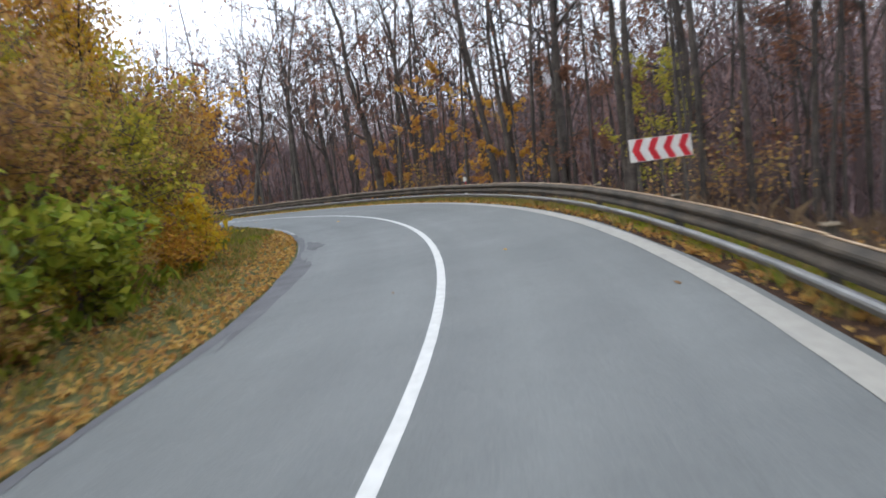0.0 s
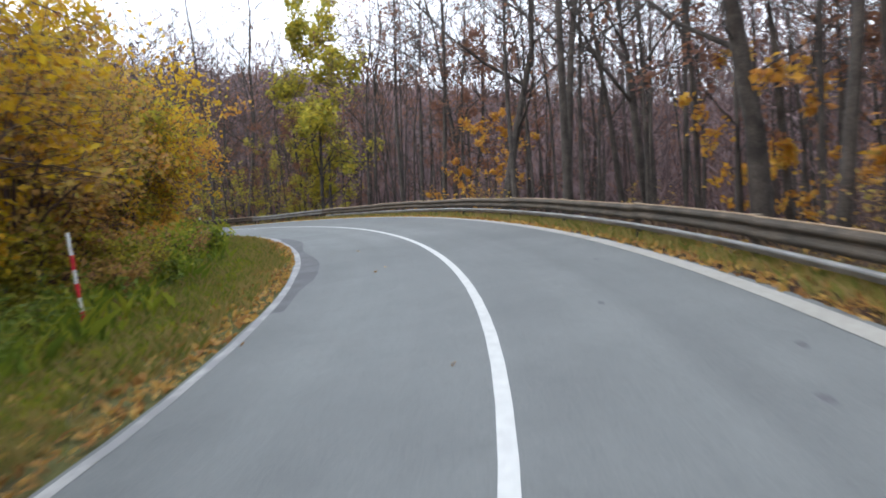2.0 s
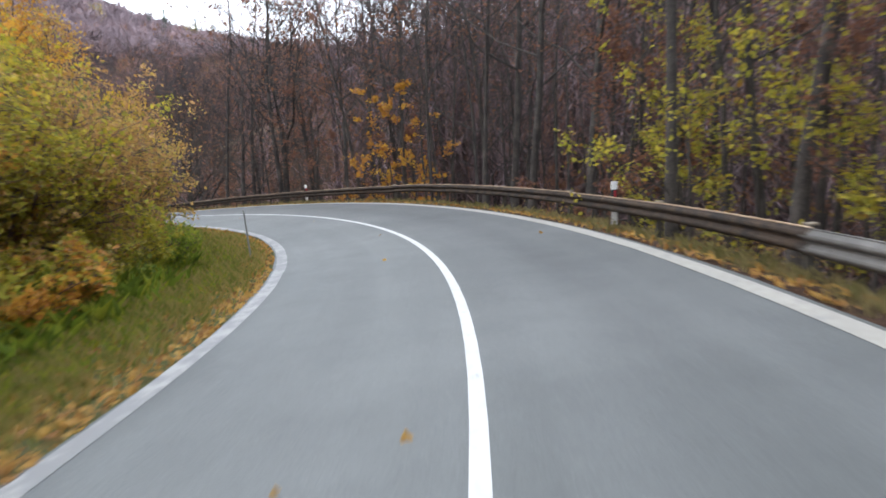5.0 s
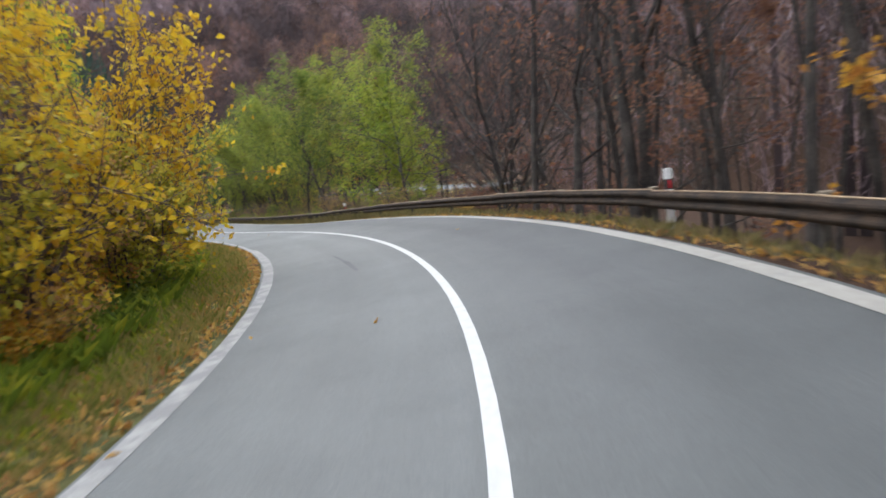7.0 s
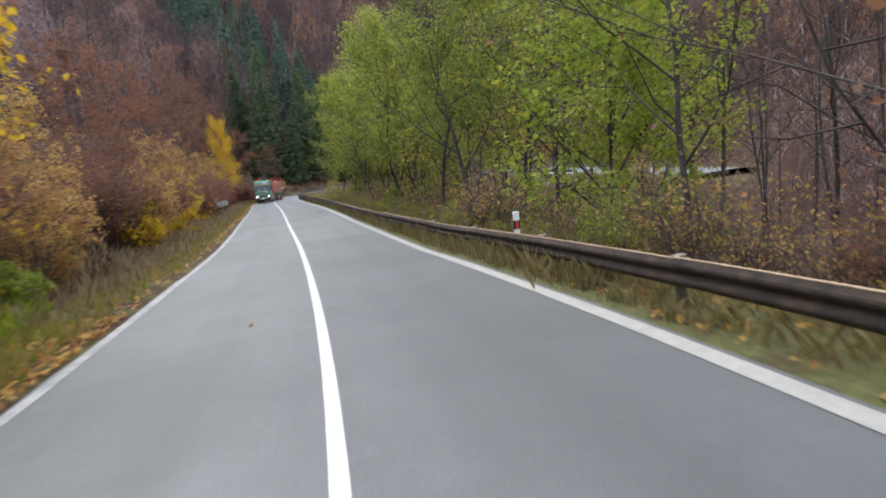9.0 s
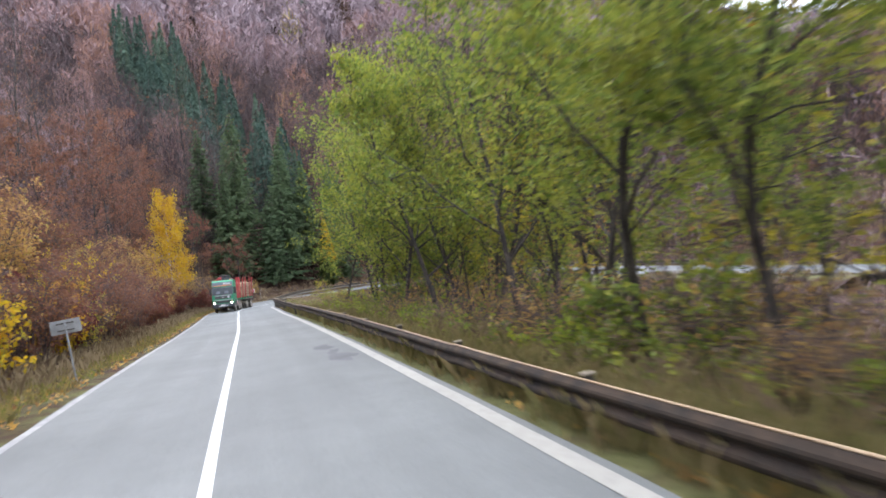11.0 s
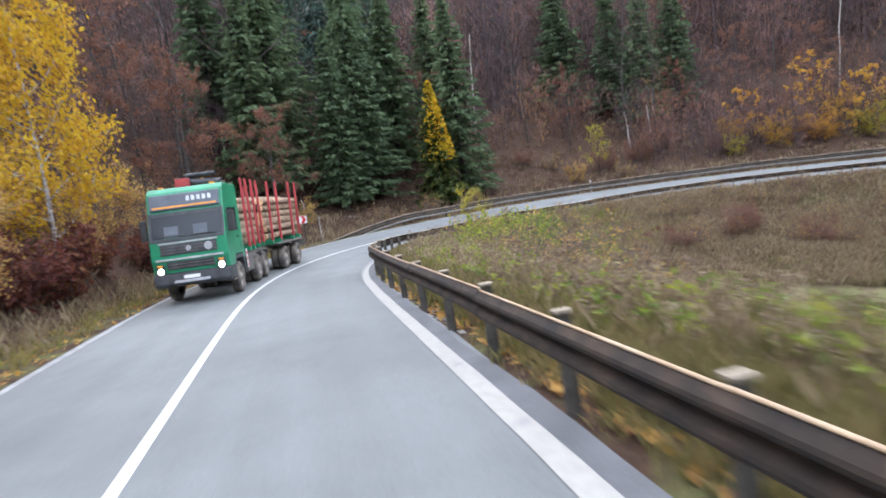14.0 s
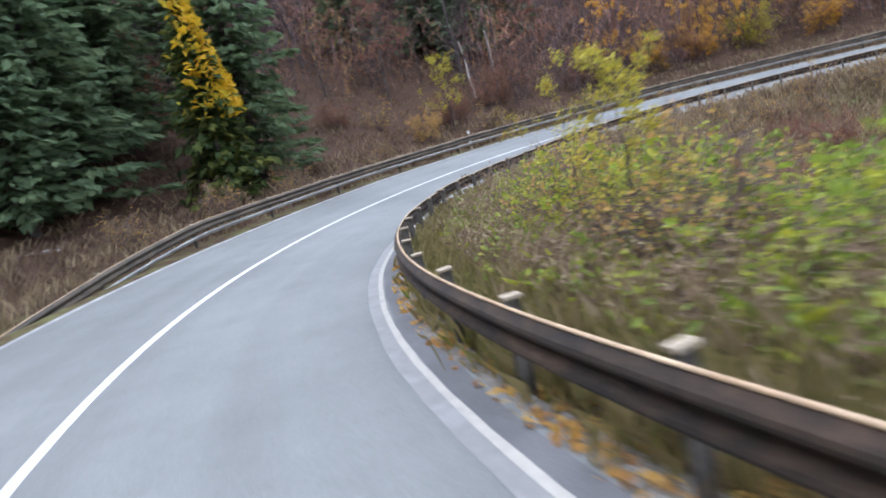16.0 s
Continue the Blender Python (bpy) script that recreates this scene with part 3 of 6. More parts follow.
for q, w in ((27.5, 2.1), (28.6, 2.5), (30.9, 1.4), (34.0, 2.3), (48.0, 1.9)):
    tar_patch(q, w, 0.09, 0.04, int(q * 10), 0.1, "small dark tar spot on the asphalt")
tar_patch(102.0, -1.25, 1.7, 0.055, 6, -0.07, "faint dark skid mark on the asphalt")
strip("asphalt_repair", 33, 50, lambda s: knot(LEFT, s) + 0.13, lambda s: knot(LEFT, s) + 0.48 + 0.16 * np.sin(s * 0.7), 0.0045, M_PATCH, 0.5, label="dark strip of repaired asphalt along the edge", category="asphalt patch", wobble=0.05, seed=11)
strip("asphalt_repair", S_FIRST, 22, lambda s: knot(LEFT, s) - 0.03, lambda s: knot(LEFT, s) + 0.16 + 0.05 * np.sin(s * 1.1), 0.0045, M_PATCH, 0.5, label="dark crumbling asphalt edge", category="asphalt patch", wobble=0.04, seed=12)

# ---- guardrails ----
W_PROFILE = [(0.0, 0.0), (-0.022, -0.006), (-0.075, -0.05), (-0.083, -0.075), (-0.075, -0.10), (-0.018, -0.145), (-0.018, -0.168),
             (-0.075, -0.21), (-0.083, -0.235), (-0.075, -0.26), (-0.022, -0.304), (0.0, -0.31)]
LOW_PROFILE = [(0.0, 0.0), (-0.04, 0.0), (-0.06, -0.015), (-0.06, -0.04), (-0.04, -0.07), (-0.015, -0.10), (0.0, -0.12)]


def beam_mesh(s0, s1, offset, top, profile, side, step=0.5, sag=0.0):
    """A pressed steel rail between two posts that follows the road; side is 1 where the road lies to its left."""
    s = np.linspace(s0, s1, max(2, int(round((s1 - s0) / step)) + 1))
    pr = np.array(profile)
    ring = np.concatenate([pr, pr[::-1] + [0.005, 0.0]])
    v = []
    for k in s:
        c = on_road([k], [0])[0]
        o = offset(k)
        base = on_road([k], [o])[0]
        th = float(np.interp(k, SS, TH))
        r = np.array([math.cos(th), math.sin(th), 0.0])
        u = (k - s0) / (s1 - s0)
        for q in ring:
            v.append(base + r * (q[0] * side) + np.array([0, 0, top(k) + q[1] - sag * math.sin(math.pi * u)]))
    n = len(ring)
    f = [(i * n + j, i * n + (j + 1) % n, (i + 1) * n + (j + 1) % n, (i + 1) * n + j) for i in range(len(s) - 1) for j in range(n)]
    f += [tuple(range(n))[::-1], tuple(range((len(s) - 1) * n, len(s) * n))]
    return mesh_from("beam", v, f, False)


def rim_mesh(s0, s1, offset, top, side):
    """The rolled upper rim of a rail, pale tan along the brown beams."""
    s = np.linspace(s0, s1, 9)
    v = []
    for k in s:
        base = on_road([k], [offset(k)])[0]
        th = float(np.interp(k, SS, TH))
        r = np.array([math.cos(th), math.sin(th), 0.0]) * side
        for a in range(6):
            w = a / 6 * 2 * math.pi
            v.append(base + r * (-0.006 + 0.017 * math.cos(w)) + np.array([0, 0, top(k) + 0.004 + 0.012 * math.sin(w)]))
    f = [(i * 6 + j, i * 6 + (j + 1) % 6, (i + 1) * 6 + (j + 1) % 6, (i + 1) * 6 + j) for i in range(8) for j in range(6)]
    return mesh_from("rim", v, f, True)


def post_mesh():
    bm = bmesh.new()
    box_bm(bm, 0.0, 0, -0.55, 0.012, 0.06, 1.16)
    box_bm(bm, -0.05, 0, -0.55, 0.10, 0.008, 1.16)
    box_bm(bm, -0.10, 0, -0.55, 0.012, 0.06, 1.16)
    box_bm(bm, -0.05, 0, 0.036, 0.14, 0.085, 0.03, 0.008)
    me = bpy.data.meshes.new("post")
    bm.to_mesh(me)
    bm.free()
    me.materials.append(M_POST)
    me.materials.append(M_CAP)
    for p in me.polygons:
        p.material_index = int(p.center.z > 0.025)
    return me


POST = post_mesh()


def guardrail(label, s0, s1, offset, top, side, spacing, steel=M_RUST, new_from=None, low=None, flare=False):
    """Posts with a continuous W-beam; low gives the stretch that carries a second rail underneath."""
    root = thing("guardrail", label, "guardrail")
    rng = np.random.default_rng(int(s0) + 77)
    k = s0
    while k < s1 - 0.5:
        e = min(k + 4.0, s1)
        lift = rng.normal() * 0.012
        m = M_GALV_DULL if new_from and new_from[0] <= k < new_from[1] else steel
        h = (lambda q, lift=lift: top(q) + lift)
        b = part("beam", beam_mesh(k, e + 0.12, offset, h, W_PROFILE, side), m, root, "dull grey newer beam" if m is M_GALV_DULL else "")
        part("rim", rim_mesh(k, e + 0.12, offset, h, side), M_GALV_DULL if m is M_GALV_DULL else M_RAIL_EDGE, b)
        if low and low[0] <= k < low[1]:
            part("lower_rail", beam_mesh(k, min(e + 0.1, low[1]), lambda q: offset(q) - 0.03 * side, lambda q: top(q) - 0.37, LOW_PROFILE, side), M_GALV, root, "pale galvanised lower rail")
        k = e
    k = s0 + 0.2
    while k <= s1:
        p = on_road([k], [offset(k) + 0.06 * side])[0]
        ob = new("post", POST)
        ob.parent = root
        ob.matrix_basis = pose(p[0], p[1], p[2] + top(k) - 0.02 + rng.normal() * 0.012, rng.normal() * 1.0, rng.normal() * 1.0, heading(k) + (180 if side > 0 else 0))
        k += spacing
    return root


def r_off(k):
    return float(knot(RAIL, k))


def r_top(k):
    return float(knot(RAIL_H, k))


guardrail("brown rusty steel guardrail with pale lower rail round the bend", S_FIRST, 62, r_off, r_top, 1, 4.0, low=(S_FIRST, 61.6))
guardrail("brown rusty steel guardrail above the wooded slope", 62.12, 190, r_off, r_top, 1, 4.0, M_RUST_DARK, new_from=(62.1, 69))
guardrail("brown rusty steel guardrail on close posts inside the bend", 190.12, 300, r_off, r_top, 1, 2.0, M_RUST_DARK)


def l_off(k):
    return float(knot(LEFT, k)) - 0.75


def l_top(k):
    return 0.72 - 0.9 * max(0.0, (239.0 - k) / 9.0) ** 1.2


guardrail("weathered double-railed steel guardrail on the outside of the bend", 230.3, 306, l_off, l_top, -1, 4.0, low=(234, 300))


# ---- trees ----
def frame_of(d):
    d = d / np.linalg.norm(d)
    a = np.cross(d, [0, 0, 1.0])
    if np.linalg.norm(a) < 0.05:
        a = np.cross(d, [1.0, 0, 0])
    a /= np.linalg.norm(a)
    return a, np.cross(d, a)


class Tubes:
    """Collects tapered stems and twigs into one mesh."""

    def __init__(self):
        self.v, self.f, self.n = [], [], 0

    def add(self, pts, radii, sides):
        pts = np.asarray(pts, float)
        a0 = np.arange(sides) / sides * 2 * math.pi
        for i, (p, r) in enumerate(zip(pts, radii)):
            d = pts[min(i + 1, len(pts) - 1)] - pts[max(i - 1, 0)]
            a, b = frame_of(d)
            self.v.append(p + r * (np.cos(a0)[:, None] * a + np.sin(a0)[:, None] * b))
        for i in range(len(pts) - 1):
            q = self.n + i * sides
            for j in range(sides):
                self.f.append((q + j, q + (j + 1) % sides, q + sides + (j + 1) % sides, q + sides + j))
        self.n += len(pts) * sides

    def mesh(self, name, mat):
        return mesh_from(name, np.concatenate(self.v), self.f, True, mat)


def leaf_mesh(name, centres, size, rng, mat, flat=0.35, length=1.5, aim=None):
    """Small bent blades, one to a place."""
    n = len(centres)
    c = np.asarray(centres, float)
    d = rng.normal(size=(n, 3))
    if aim is not None:
        d = d * 0.5 + aim
    d[:, 2] *= 0.8
    d /= np.linalg.norm(d, axis=1)[:, None]
    up = rng.normal(size=(n, 3)) * (1 - flat) + np.array([0, 0, 1.0]) * flat * 2
    a = np.cross(d, up)
    a /= np.linalg.norm(a, axis=1)[:, None] + 1e-9
    nrm = np.cross(a, d)
    sz = size * rng.uniform(0.6, 1.35, n)[:, None]
    w, l = sz * 0.5, sz * length * 0.5
    v = np.stack([c - d * l, c + a * w + nrm * w * 0.25, c + d * l - nrm * w * 0.3, c - a * w + nrm * w * 0.25], 1).reshape(-1, 3)
    f = np.arange(n * 4).reshape(-1, 4)
    return mesh_from(name, v, f.tolist(), False, mat)


def grow(rng, height, radius, limbs, first=0.3, spread=1.0, subs=4, twigs=5, lean=0.03, rise=0.9, crown=0.36):
    """A bare broadleaf tree: trunk, limbs, branches and twigs. Returns the stems and the twig places."""
    t = Tubes()
    tips = []
    nseg = 7
    pts = [np.array([0, 0, -0.5])]
    dr = rng.normal(size=2) * lean
    for i in range(1, nseg + 1):
        dr = dr + rng.normal(size=2) * lean * 0.5
        h = height * i / nseg
        pts.append(np.array([dr[0] * h, dr[1] * h, h]))
    pts = np.array(pts)
    rad = radius * np.array([1.25] + [max(0.1, 1 - (i / nseg) ** 0.9 * 0.9) for i in range(1, nseg + 1)])
    t.add(pts, rad, 7)
    for k in range(limbs):
        fr = first + (0.97 - first) * ((k + rng.uniform(0, 0.9)) / limbs)
        x = fr * nseg
        i = min(int(x), nseg - 1)
        p = pts[i] + (pts[i + 1] - pts[i]) * (x - i)
        r = radius * max(0.12, 1 - fr * 0.9) * rng.uniform(0.35, 0.55)
        az = k * 2.4 + rng.uniform(-0.5, 0.5)
        L = height * crown * (1.15 - fr * 0.75) * rng.uniform(0.7, 1.2) * spread
        e = rise * rng.uniform(0.5, 1.1)
        lp = [p]
        dirv = np.array([math.cos(az), math.sin(az), e])
        for q in range(1, 5):
            dirv = dirv / np.linalg.norm(dirv) + rng.normal(size=3) * 0.16 + np.array([0, 0, 0.10])
            lp.append(lp[-1] + dirv / np.linalg.norm(dirv) * L / 4)
        t.add(lp, [r, r * 0.8, r * 0.6, r * 0.42, r * 0.18], 5)
        for b in range(subs):
            u = 1.0 + 3.0 * (b + rng.uniform(0.1, 0.9)) / subs
            i2 = min(int(u), 3)
            bp = lp[i2] + (lp[i2 + 1] - lp[i2]) * (u - i2)
            bd = (lp[i2 + 1] - lp[i2]) / np.linalg.norm(lp[i2 + 1] - lp[i2]) + rng.normal(size=3) * 0.6
            bd /= np.linalg.norm(bd)
            bl = L * rng.uniform(0.25, 0.5)
            b1 = bp + bd * bl * 0.5
            b2 = b1 + (bd + rng.normal(size=3) * 0.25 + [0, 0, 0.12]) * bl * 0.5
            br = r * 0.38
            t.add([bp, b1, b2], [br, br * 0.65, br * 0.2], 4)
            for w in range(twigs):
                g = rng.uniform(0.2, 1.0)
                wp = bp + (b1 - bp) * min(1, g * 2) + (b2 - b1) * max(0, g * 2 - 1)
                wd = bd + rng.normal(size=3) * 0.7 + [0, 0, 0.15]
                we = wp + wd / np.linalg.norm(wd) * bl * rng.uniform(0.25, 0.55)
                t.add([wp, we], [max(0.007, br * 0.3), 0.003], 3)
                tips.append((wp, we))
    return t, tips


def spread_leaves(rng, tips, n, loose=0.12):
    w = rng.gamma(0.8, 1.0, len(tips)) + 0.05
    i = rng.choice(len(tips), n, p=w / w.sum())
    a = np.array([tips[k][0] for k in i])
    b = np.array([tips[k][1] for k in i])
    return a + (b - a) * rng.uniform(0.1, 1.1, (n, 1)) + rng.normal(size=(n, 3)) * loose


def make_tree(label, category, seed, height, radius, limbs, leaf_mat, leaves, leaf_size, bark=M_BARK, group="", loose=0.12, name="tree", leaf_label="", **kw):
    rng = np.random.default_rng(seed)
    root = thing(name, label, category, group)
    t, tips = grow(rng, height, radius, limbs, **kw)
    part("trunk", t.mesh("trunk", bark), None, root)
    if leaves:
        part("crown", leaf_mesh("crown", spread_leaves(rng, tips, leaves, loose), leaf_size, rng, leaf_mat), None, root, leaf_label)
    return root


def make_bush(label, seed, height, width, stems, leaf_mat, leaves, leaf_size, group="", name="bush", bark=M_TWIG, low=0.1, loose=0.1, twigs=4, category="bush"):
    """Many stems from one root, each with side twigs, and leaves among them."""
    rng = np.random.default_rng(seed)
    root = thing(name, label, category, group)
    t, tips = Tubes(), []
    for k in range(stems):
        az = k * 2.4 + rng.uniform(-0.4, 0.4)
        out = rng.uniform(0.15, 1.0) ** 0.7 * width / 2
        h = height * rng.uniform(0.42, 1.02) * (1.05 - 0.35 * out / (width / 2)) * (1.22 if k % 9 == 4 else 1.0)
        b = np.array([math.cos(az), math.sin(az), 0]) * rng.uniform(0.03, 0.16) * width
        e = np.array([math.cos(az) * out, math.sin(az) * out, h])
        pts = [b + [0, 0, -0.3]]
        for u in (0.25, 0.5, 0.75, 1.0):
            q = b + (e - b) * np.array([u ** 1.4, u ** 1.4, u ** 0.85]) + rng.normal(size=3) * 0.05 * height * u
            pts.append(q)
        r = 0.012 + 0.006 * height * rng.uniform(0.4, 1)
        t.add(pts, [r, r * 0.85, r * 0.65, r * 0.4, r * 0.12], 4)
        for w in range(7):
            u = low + (1 - low) * rng.uniform(0.05, 1)
            i = min(int(u * 4), 3)
            p = pts[i] + (pts[i + 1] - pts[i]) * (u * 4 - i)
            d = rng.normal(size=3) * 0.6 + np.array([math.cos(az), math.sin(az), 0.5])
            L = height * rng.uniform(0.12, 0.28)
            e2 = p + d / np.linalg.norm(d) * L
            t.add([p, e2], [r * 0.35, 0.003], 3)
            tips.append((p, e2))
            for _ in range(twigs - 1):
                d2 = d + rng.normal(size=3) * 0.8
                q = p + (e2 - p) * rng.uniform(0.3, 0.9)
                e3 = q + d2 / np.linalg.norm(d2) * L * rng.uniform(0.3, 0.6)
                t.add([q, e3], [0.006, 0.003], 3)
                tips.append((q, e3))
    part("stem_clump", t.mesh("stem_clump", bark), None, root)
    if leaves:
        part("foliage", leaf_mesh("foliage", spread_leaves(rng, tips, leaves, loose), leaf_size, rng, leaf_mat), None, root)
    return root


def make_spruce(label, seed, height, width, mat=M_NEEDLE, group="", bare=0.12, density=1.0, name="spruce"):
    """Straight trunk with whorls of drooping boughs, each hung with needle sprays."""
    rng = np.random.default_rng(seed)
    root = thing(name, label, "tree", group)
    t = Tubes()
    t.add([(0, 0, -0.5), (0, 0, height * 0.5), (0, 0, height)], [height * 0.014, height * 0.009, 0.02], 7)
    cs, ds = [], []
    z = height * bare
    while z < height * 0.985:
        u = z / height
        L = width / 2 * (1 - u) ** 0.8 * rng.uniform(0.85, 1.1) + 0.12
        n = 6 if u < 0.8 else 5
        a0 = rng.uniform(0, 6.28)
        for k in range(n):
            az = a0 + k * 6.283 / n + rng.normal() * 0.15
            l = L * rng.uniform(0.6, 1.15)
            out = np.array([math.cos(az), math.sin(az), 0])
            p0, p1 = np.array([0, 0, z]), out * l * 0.55 + [0, 0, z - l * 0.13]
            p2 = out * l + [0, 0, z - l * 0.16]
            t.add([p0, p1, p2], [0.03 * (1 - u) + 0.008, 0.015, 0.004], 3)
            m = max(4, int(l * 11 * density))
            for q in range(m):
                w = rng.uniform(0.12, 1.05)
                c = (p0 + (p1 - p0) * w / 0.55) if w < 0.55 else p1 + (p2 - p1) * (w - 0.55) / 0.45
                side = np.array([-out[1], out[0], 0]) * rng.normal() * 0.42 * (1.1 - 0.6 * w) * min(l, 1.6) * 0.55
                cs.append(c + side + [0, 0, -abs(rng.normal()) * 0.12])
                ds.append(out * 1.2 + side * 1.5 + [0, 0, -0.55])
        z += height * 0.027 * rng.uniform(0.8, 1.2)
    part("trunk", t.mesh("trunk", M_BARK), None, root)
    part("foliage", leaf_mesh("foliage", np.array(cs), 0.30, rng, mat, 0.5, 2.0, np.array(ds)), None, root)
    return root


def stand(proto, s, o, turn=0.0, size=1.0, tall=1.0, tilt=(0, 0)):
    """Set a copy of a plant on the ground beside the road (the first use moves the plant itself)."""
    p = on_road([s], [o])[0]
    z = float(ground_z(np.array([p[0]]), np.array([p[1]]))[0])
    m = pose(p[0], p[1], z - 0.05, tilt[0], tilt[1], turn) @ Matrix.Diagonal((size, size, size * tall, 1))
    if not proto.get("used"):
        proto["used"] = 1
        proto.matrix_basis = m
        return proto
    k = proto.scale
    return copy_thing(proto, m @ Matrix.Diagonal((1 / k[0], 1 / k[1], 1 / k[2], 1)))

# ---- the woods on the slopes ----
def far_wood(name, label, places, mat, rng, spruce=False):
    """A distant wood as one mass: every tree a stem and a loose crown of many twig sprays.
    A place is x, y, z, height, spread, tint, number of sprays, their length and their slimness."""
    V, F, tint = [], [], []
    n = 0
    for (x, y, z, h, r, tn, m, long, slim) in places:
        m = int(m)
        if spruce:
            u = rng.uniform(0.05, 1, m) ** 1.15
            rr = r * (1 - u) ** 0.85 * np.sqrt(rng.uniform(0.3, 1, m))
        else:
            u = np.clip(rng.beta(1.9, 1.4, m), 0.05, 1)
            rr = r * np.sqrt(np.clip(1 - ((u - 0.6) / 0.47) ** 2, 0.05, 1)) * np.sqrt(rng.uniform(0.1, 1, m))
        a = rng.uniform(0, 6.283, m)
        c = np.stack([x + rr * np.cos(a), y + rr * np.sin(a), z + u * h], -1)
        d = rng.normal(size=(m, 3))
        if spruce:
            d = np.stack([np.cos(a), np.sin(a), np.full(m, -0.7)], -1) + d * 0.25
        else:
            d[:, 2] = np.abs(d[:, 2]) * 1.4 + 0.5
            d[:, :2] += 0.5 * np.stack([np.cos(a), np.sin(a)], -1)
        d /= np.linalg.norm(d, axis=1)[:, None]
        e = np.cross(d, rng.normal(size=(m, 3)))
        e /= np.linalg.norm(e, axis=1)[:, None]
        k = rng.uniform(0.75, 1.25, m)[:, None] * long * r / 3
        V.append(np.stack([c - d * k + e * k * slim, c - d * k - e * k * slim, c + d * k], 1).reshape(-1, 3))
        F.append(np.arange(n, n + 3 * m).reshape(-1, 3))
        n += 3 * m
        tint.append(np.full(3 * m, tn))
        w = 0.009 * h
        V.append(np.array([[x - w, y, z - 1], [x + w, y - w, z - 1], [x + w * 0.3, y + w, z - 1], [x, y, z + h * 0.9]]))
        F.append(np.array([[n, n + 1, n + 3], [n + 1, n + 2, n + 3], [n + 2, n, n + 3]]))
        n += 4
        tint.append(np.full(4, 0.02))
    me = mesh_from(name, np.concatenate(V), np.concatenate(F).tolist(), False, mat)
    at = me.attributes.new("tint", "FLOAT", "POINT")
    at.data.foreach_set("value", np.concatenate(tint))
    return tagged(new(name, me), label, "wood", "", "stuff")


def scatter(n, x0, x1, y0, y1, rng, keep):
    x, y = rng.uniform(x0, x1, n), rng.uniform(y0, y1, n)
    s, o = nearest(x, y)
    m = keep(x, y, s, o)
    x, y, s, o = x[m], y[m], s[m], o[m]
    return x, y, ground_z(x, y), s, o


def spruce_belt(x, y):
    """Where the spruces stand: a belt that climbs the slope past the end of the straight."""
    c = on_road([246], [-20])[0]
    dx, dy = x - c[0], y - c[1]
    th = radians(SPRUCE_DIR)
    u = dx * -math.sin(th) + dy * math.cos(th)
    v = dx * math.cos(th) + dy * math.sin(th)
    return ((u > -8) & (u < 66) & (np.abs(v + 3.5 * ripple(x, y, 0.09)) < 10)) * 1.0


SPRUCE_DIR = 176


